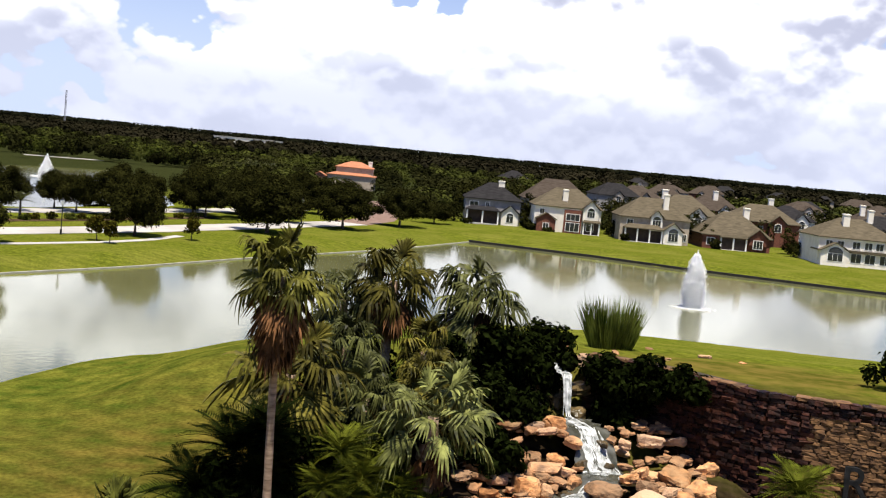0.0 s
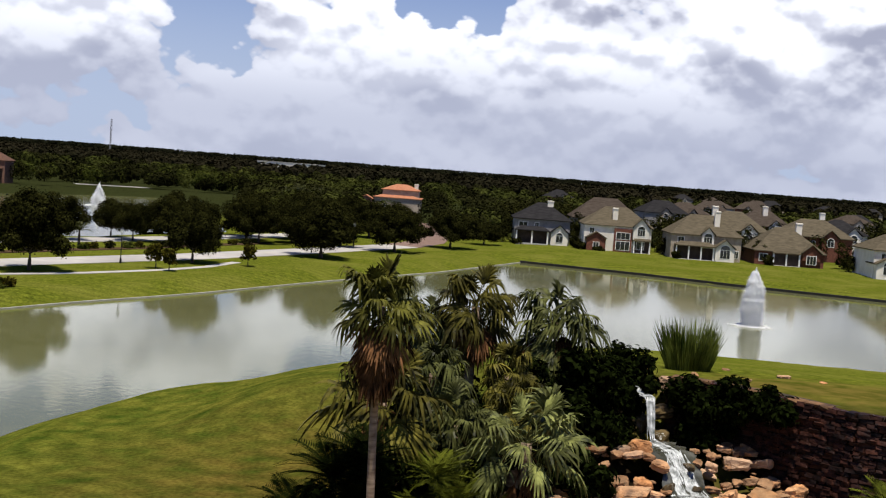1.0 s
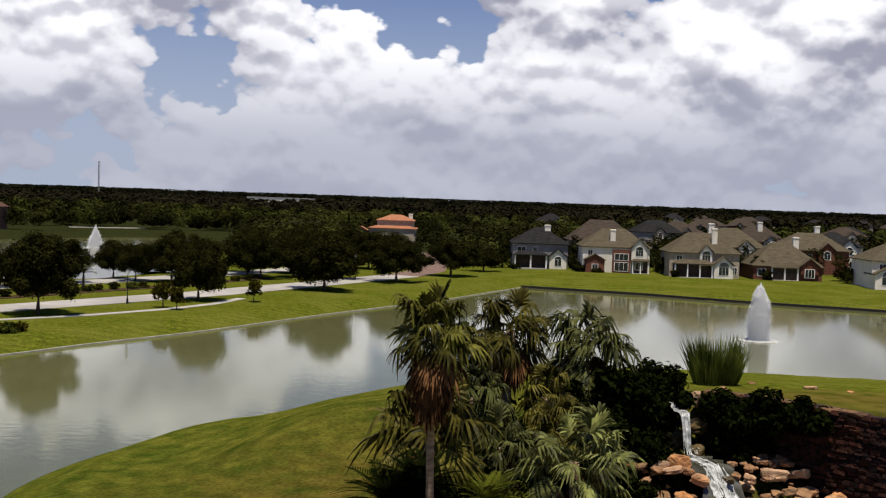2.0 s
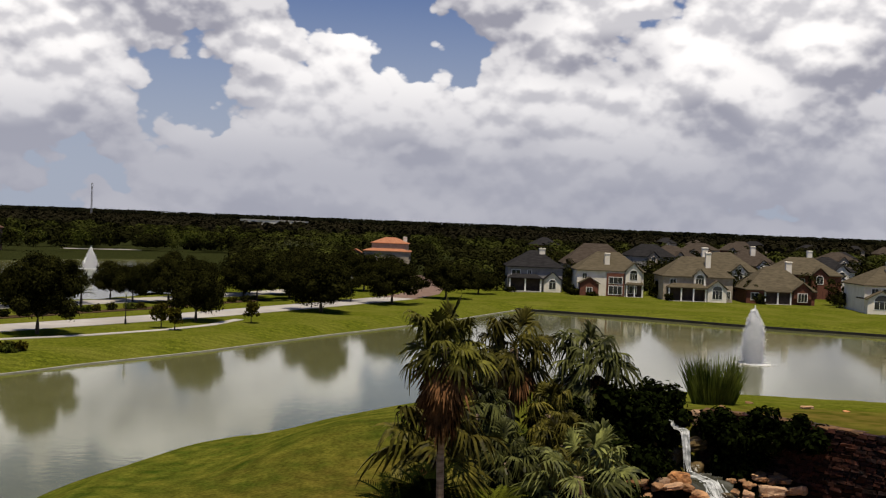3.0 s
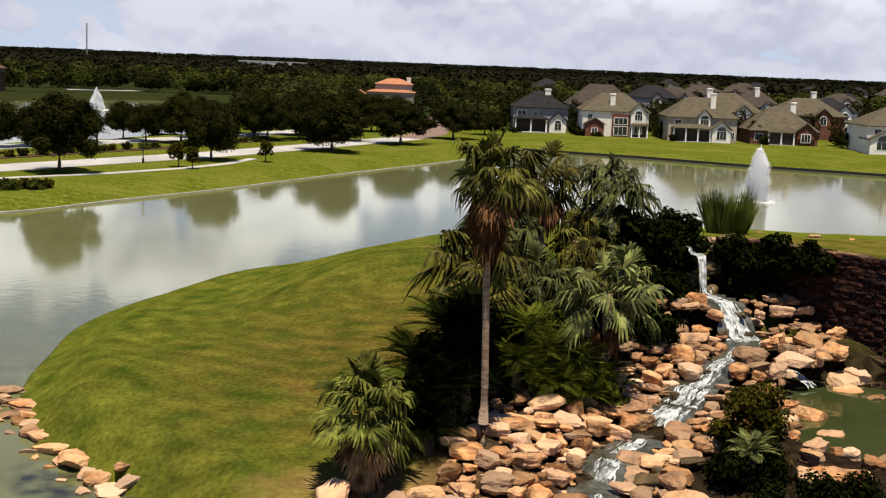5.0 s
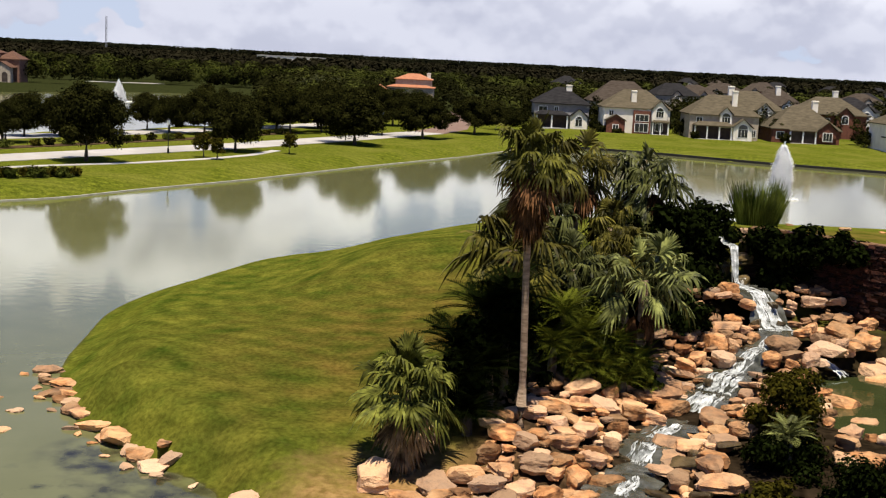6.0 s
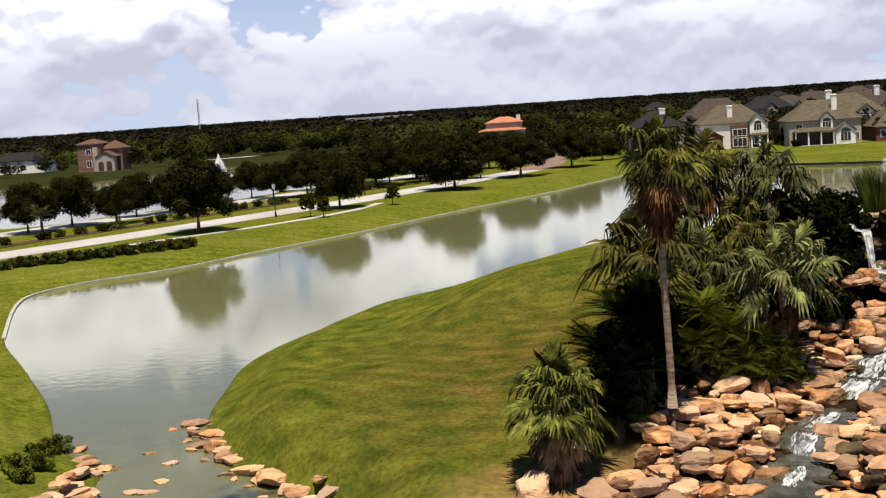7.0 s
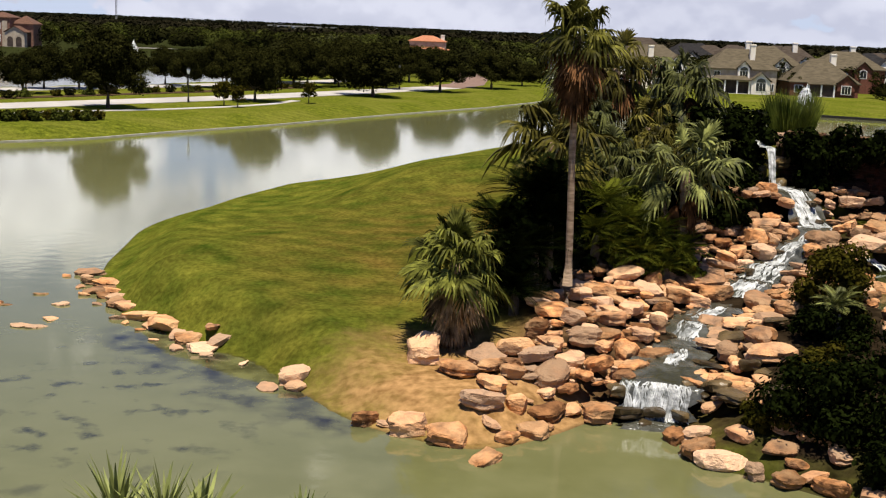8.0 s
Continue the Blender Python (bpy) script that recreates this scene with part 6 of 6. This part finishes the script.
for i, (x, y, w, e, a, roof, wall, chim) in enumerate(back_row):
    house((x, y, HZ), w, 12, e, a, wall, roof, "two-storey house in the second row with a hipped shingle roof", gables=((w * 0.55, w * 0.55 + 4, 0.8, e - 0.1, e + 2.0, STUCCO if i % 2 else wall, (e - 2.0, 1.6, 1.3)),),
          windows=((w * 0.2, e - 2.2, 1.5, 1.3), (w * 0.42, e - 2.2, 1.2, 1.3)), chimney=chim)
for i in range(22):
    rr = random.Random(900 + i)
    y = 430 + 26 * i + rr.uniform(-8, 8)
    x = rr.uniform(0.02, 0.42) * y + 20
    house((x, y, HZ), rr.uniform(13, 18), 12, 5.8, rr.uniform(9.5, 11), rr.choice((STUCCO_TAN, BRICK, GREY_WALL)), rr.choice((ROOF_GREY, ROOF_BROWN, ROOF_BROWN)), "distant suburban house among trees",
          gables=((6, 10, 0.8, 5.7, 7.8, STUCCO_TAN, (3.8, 1.6, 1.3)),), rz=rr.uniform(-25, 25))
house((-29.6, 424, 1.4), 16.5, 14, 4.6, 6.6, STUCCO_TAN, ROOF_ORANGE, "villa with terracotta tiled hip roofs among trees", windows=((4, 1, 1.6, 1.6), (9, 1, 1.6, 1.6)), wing=(2.6, 15.6, 3, 13, 7.4, 9.6), chimney=(14.4, 8, 10.0), gables=((-5.2, -0.8, 0.3, 3.6, 5.0, VILLA_WALL, (0.9, 1.6, 1.5)),))
villa = house((-173, 408, 1.4), 8.4, 10, 9.6, 11.6, VILLA_WALL, ROOF_CLAY, "tall stone villa with a terracotta-roofed porch on the lake shore", gables=((7.6, 14.4, 2.5, 4.8, 6.9, STUCCO_TAN, None),), windows=((4.2, 6.0, 1.8, 1.8), (4.2, 1.6, 1.8, 2.2)), wing=(8.0, 15.5, 3, 11, 7.6, 10.6), panels=((5.8, 7.6, -0.5, 8.6, STUCCO_TAN, 0.3),))
for x in (9.4, 12.4):
    opening = bmesh.new()
    ring = [(x - 1.0, 0.0), (x + 1.0, 0.0)] + [(x + math.cos(math.pi * k / 8), 2.4 + math.sin(math.pi * k / 8)) for k in range(9)]
    front = [opening.verts.new((a, -2.54, c)) for a, c in ring]
    back = [opening.verts.new((a, -2.44, c)) for a, c in ring]
    opening.faces.new(front)
    for k in range(len(ring)):
        opening.faces.new((front[k], back[k], back[(k + 1) % len(ring)], front[(k + 1) % len(ring)]))
    part("porch_arch", opening, SHADE, villa, "dark arched panel standing for the shade in the porch")
house((-222, 440, 1.4), 22, 12, 4.5, 8.0, STUCCO, ROOF_GREY, "low pale house with grey roof beyond the lake", windows=((6, 1.2, 2, 1.6), (14, 1.2, 2, 1.6)))


# woods, one mass of crowns to the skyline
def woods(name, spots, leaves, size, mat, label, seed):
    g = np.random.default_rng(seed)
    blobs = []
    for x, y, w, t in spots:
        blobs.append((x, y, 1.4 + t * 0.55, w * 0.34, w * 0.34, t * 0.40))
        for _ in range(3):
            lobe = w * g.uniform(0.18, 0.30)
            blobs.append((x + g.normal() * w * 0.26, y + g.normal() * w * 0.26, 1.4 + t * g.uniform(0.35, 0.75), lobe, lobe, t * 0.24))
    me = leaf_cloud(name, blobs, leaves * len(spots), size, mat, seed, hollow=0.86, flatten=0.8, ragged=0.05, turn=0.22)
    return tagged(new(name, me), label, "woods", kind="stuff")


def scatter(seed, count, ymin, ymax, left, right, tall, keep):
    g = random.Random(seed)
    out = []
    while len(out) < count:
        y = ymin + (ymax - ymin) * g.random() ** 1.15
        x = y * g.uniform(left, right)
        if keep(x, y):
            out.append((x, y, g.uniform(7, 14), g.uniform(*tall)))
    return out


def wood_place(x, y):
    d = float(shore_distance(np.array([x]), np.array([y]), LAKE_LINE)[0])
    open_lawn = x < -70 and y < 470
    houses = x > 8 and y < 345
    clearing = -3 < x < 17 and 340 < y < 500
    return d > 14 and not clearing and not open_lawn and not houses and not (-44 < x < -2 and 350 < y < 442) and not (-14 < x < 4 and y < 345)


near_spots = scatter(1, 200, 285, 480, -0.30, 0.10, (5.5, 9.5), lambda x, y: wood_place(x, y) and x < 10 and not (-0.085 < x / y < -0.03 and 300 < y < 442))
middle_spots = scatter(2, 560, 440, 900, -0.52, 0.5, (5, 9), wood_place)
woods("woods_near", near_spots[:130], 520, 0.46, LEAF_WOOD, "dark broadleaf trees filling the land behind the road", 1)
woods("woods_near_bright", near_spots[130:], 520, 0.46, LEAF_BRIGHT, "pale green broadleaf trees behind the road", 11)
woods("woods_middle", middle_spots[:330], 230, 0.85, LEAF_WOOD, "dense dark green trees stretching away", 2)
woods("woods_middle_bright", middle_spots[330:], 230, 0.85, LEAF_BRIGHT, "paler green trees among the dark woods", 12)
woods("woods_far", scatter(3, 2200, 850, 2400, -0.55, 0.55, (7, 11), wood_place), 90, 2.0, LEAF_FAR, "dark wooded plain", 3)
skyline = [(x, 2900 + 120 * math.sin(x * 0.01), 60, random.Random(x).uniform(16.5, 17.5)) for x in range(-2000, 2000, 16)]
woods("woods_skyline", skyline, 200, 4.0, LEAF_SKYLINE, "dark unbroken tree line on the skyline", 4)
woods("woods_lakeside", [(-125 + 7 * i, 500 + 9 * math.sin(i), 11, 8.5) for i in range(18)] + [(-215 + 9 * i, 470 + 6 * math.sin(2 * i), 10, 7.5) for i in range(9)], 420, 0.5, LEAF_WILLOW, "bright green trees along the lake's far shore", 5)
woods("woods_villa", [(-222, 404, 9, 6), (-212, 401, 9, 7), (-202, 405, 10, 7.5), (-193, 402, 8, 6.5), (-184, 405, 8, 7), (-178, 406, 6, 5), (-155, 416, 8, 8), (-147, 420, 9, 8.5), (-138, 428, 9, 8), (-160, 424, 8, 9), (-228, 412, 12, 9), (-196, 430, 10, 9)], 420, 0.4, LEAF_OAK, "dark trees round the villa on the lake shore", 8)
suburb = [(random.Random(i).uniform(8, 150), 290 + random.Random(i + 50).uniform(0, 110), random.Random(i + 9).uniform(6, 11), random.Random(i + 7).uniform(5.5, 9.0)) for i in range(150)]
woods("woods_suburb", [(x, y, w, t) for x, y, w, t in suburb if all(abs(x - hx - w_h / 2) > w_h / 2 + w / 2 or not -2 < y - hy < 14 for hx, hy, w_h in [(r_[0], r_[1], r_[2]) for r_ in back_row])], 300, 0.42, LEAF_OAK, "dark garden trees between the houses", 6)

# a long pale hall far out in the woods
hall = thing("warehouse", (-262, 1500, 0), "long low pale warehouse far off among the woods", "warehouse", rz=-2)
bm = bmesh.new()
box(bm, (0, 0, 0), (82, 30, 11.2))
part("wall", bm, STUCCO, hall)
bm = bmesh.new()
box(bm, (-0.6, -0.6, 11.2), (82.6, 30.6, 11.9))
part("roof", bm, CONCRETE, hall, "flat pale roof")
for i in range(9):
    bm = bmesh.new()
    box(bm, (4 + 8.6 * i, -0.15, 1.0), (8.5 + 8.6 * i, 0.1, 6.0))
    part("loading_door", bm, STEEL, hall)

# radio mast on the skyline
mast = thing("radio_mast", (-751.7, 2500, 0), "thin grey lattice radio mast on the skyline", "mast")
pieces = []
for a in range(3):
    c, s = 1.6 * math.cos(a * 2.094), 1.6 * math.sin(a * 2.094)
    pieces.append(tube([(c, s, 0), (c, s, 72)], [0.5, 0.4], 4))
for i in range(18):
    a = i * 2.094
    pieces.append(tube([(1.6 * math.cos(a), 1.6 * math.sin(a), i * 4), (1.6 * math.cos(a + 2.094), 1.6 * math.sin(a + 2.094), i * 4 + 4)], [0.3, 0.3], 4))
v, f = join(pieces)
part("lattice", mesh_from("lattice", v, f, STEEL), None, mast)


def street_lamp(x, y):
    lamp = thing("street_lamp", (x, y, height(x, y)), "black iron street lamp with a pale lantern", "lamp", "street lamps")
    v, f = tube([(0, 0, -0.1), (0, 0, 0.7), (0, 0, 0.75), (0, 0, 4.0)], [0.16, 0.14, 0.07, 0.055], 8)
    part("post", mesh_from("post", v, f, IRON), None, lamp)
    v, f = tube([(0, 0, 4.0), (0, 0, 4.15), (0, 0, 4.65), (0, 0, 4.75)], [0.1, 0.2, 0.26, 0.1], 8)
    lantern = part("lantern", mesh_from("lantern", v, f, LAMP_GLASS), None, lamp, "pale glass lantern")
    v, f = tube([(0, 0, 4.75), (0, 0, 4.85), (0, 0, 5.0)], [0.3, 0.16, 0.03], 8)
    part("cap", mesh_from("cap", v, f, IRON), None, lantern)


street_lamp(-44.3, 163.8)
street_lamp(-18.0, 226.5)

# the stone sign wall: core, then its stones
wall_pts = [Vector((*p, 0)) for p in WALL_LINE]
verts, faces = [], []
for i, p in enumerate(wall_pts):
    a, b = wall_pts[max(i - 1, 0)], wall_pts[min(i + 1, len(wall_pts) - 1)]
    w = (b - a).normalized()
    nrm = Vector((-w.y, w.x, 0))
    verts += [(*(p + nrm * 0.0)[:2], 1.0), (*(p + nrm * 1.7)[:2], 1.0), (*(p + nrm * 1.7)[:2], WALL_TOP - 0.1), (*(p + nrm * 0.0)[:2], WALL_TOP - 0.1)]
for i in range(len(wall_pts) - 1):
    a, b = 4 * i, 4 * i + 4
    faces += [(a, b, b + 3, a + 3), (a + 3, b + 3, b + 2, a + 2), (a + 1, a + 2, b + 2, b + 1)]
wall_core = tagged(new("wall_garden", mesh_from("wall_garden", verts, faces, SOIL)), "curved retaining wall of wet stacked stone, shade in its dark tone", "wall", kind="structure")


def stone_mesh(seed, mat):
    g = random.Random(seed)
    bm = bmesh.new()
    box(bm, (-0.5, -0.5, -0.5), (0.5, 0.5, 0.5), 0.09)
    for v in bm.verts:
        v.co += Vector((g.uniform(-1, 1), g.uniform(-1, 1), g.uniform(-1, 1))) * 0.09
    return mesh_of("stone", bm, mat)


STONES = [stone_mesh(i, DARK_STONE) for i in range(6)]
TANS = [stone_mesh(i + 10, TAN_STONE) for i in range(5)]
run = [0.0]
for a, b in zip(wall_pts, wall_pts[1:]):
    run.append(run[-1] + (b - a).length)


def on_wall(s):
    i = max(k for k in range(len(run) - 1) if run[k] <= s)
    f = (s - run[i]) / (run[i + 1] - run[i])
    way = (wall_pts[i + 1] - wall_pts[i]).normalized()
    return wall_pts[i].lerp(wall_pts[i + 1], f), way


SIGN_FROM = run[5] - 0.7
g = random.Random(77)
single, rest = 0, []
z = 2.2
while z < WALL_TOP:
    tall = g.uniform(0.13, 0.24)
    s = g.uniform(0, 0.3)
    while s < run[-1] - 0.3:
        # the top 0.75 m over the tan face gets dark stones as coping shadow
        tan = s > SIGN_FROM and z < WALL_TOP - 0.75
        long = g.uniform(0.4, 0.7) if tan else g.uniform(0.28, 0.65)
        p, way = on_wall(min(s + long / 2, run[-1] - 0.01))
        turn = math.degrees(math.atan2(way.y, way.x)) + g.uniform(-5, 5)
        deep = g.uniform(0.3, 0.4) if tan else g.uniform(0.3, 0.62)
        m = pose(p.x, p.y, z + tall / 2, g.uniform(-5, 5), g.uniform(-4, 4), turn) @ Matrix.Diagonal((long * 0.98, deep, tall * 0.95, 1))
        if z > 4.2 and run[1] < s < run[6] and single < 300:
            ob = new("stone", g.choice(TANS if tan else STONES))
            ob.parent = wall_core
            ob.matrix_local = m
            single += 1
        else:
            rest.append((m, tan))
        s += long
    z += tall
for tan, mat, name in ((False, DARK_STONE, "stones_dark"), (True, TAN_STONE, "stones_tan")):
    vs, fs = [], []
    src = (TANS if tan else STONES)
    for i, (m, is_tan) in enumerate(rest):
        if is_tan != tan:
            continue
        me = src[i % len(src)]
        k = len(vs)
        vs += [m @ v.co for v in me.vertices]
        fs += [tuple(j + k for j in poly.vertices) for poly in me.polygons]
    if vs:
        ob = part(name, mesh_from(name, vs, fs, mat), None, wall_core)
        tagged(ob, kind="stuff")
# coping of pale flat stones along the wall's top
s = 0.2
while s < run[-1] - 0.8:
    long = g.uniform(0.5, 0.95)
    p, way = on_wall(s + long / 2)
    if g.random() < 0.45:
        s += long
        continue
    ob = new("coping_stone", g.choice(TANS))
    ob.parent = wall_core
    ob.matrix_local = pose(p.x - way.y * 0.15, p.y + way.x * 0.15, WALL_TOP + 0.02, 0, 0, math.degrees(math.atan2(way.y, way.x)) + g.uniform(-8, 8)) @ Matrix.Diagonal((long, 0.7, 0.16, 1))
    s += long

# wrought letters on the tan face: one whole capital, then the start of the next
def iron_letter(character, x, z, size):
    curve = bpy.data.curves.new("letter", "FONT")
    curve.body, curve.size, curve.extrude, curve.bevel_depth = character, size, 0.05, 0.015
    ob = new("letter", curve)
    ob.matrix_world = pose(x, 51.25, z, 90, 0, -4)
    me = bpy.data.meshes.new_from_object(ob.evaluated_get(bpy.context.evaluated_depsgraph_get()))
    me.materials.clear()
    me.materials.append(IRON)
    bpy.data.objects.remove(ob)
    letter = new("letter", me)
    letter.parent = wall_core
    letter.matrix_local = pose(x, 51.25, z, 90, 0, -4)
    return tagged(letter, "black iron letter")


iron_letter("R", 23.1, 4.2, 2.0)
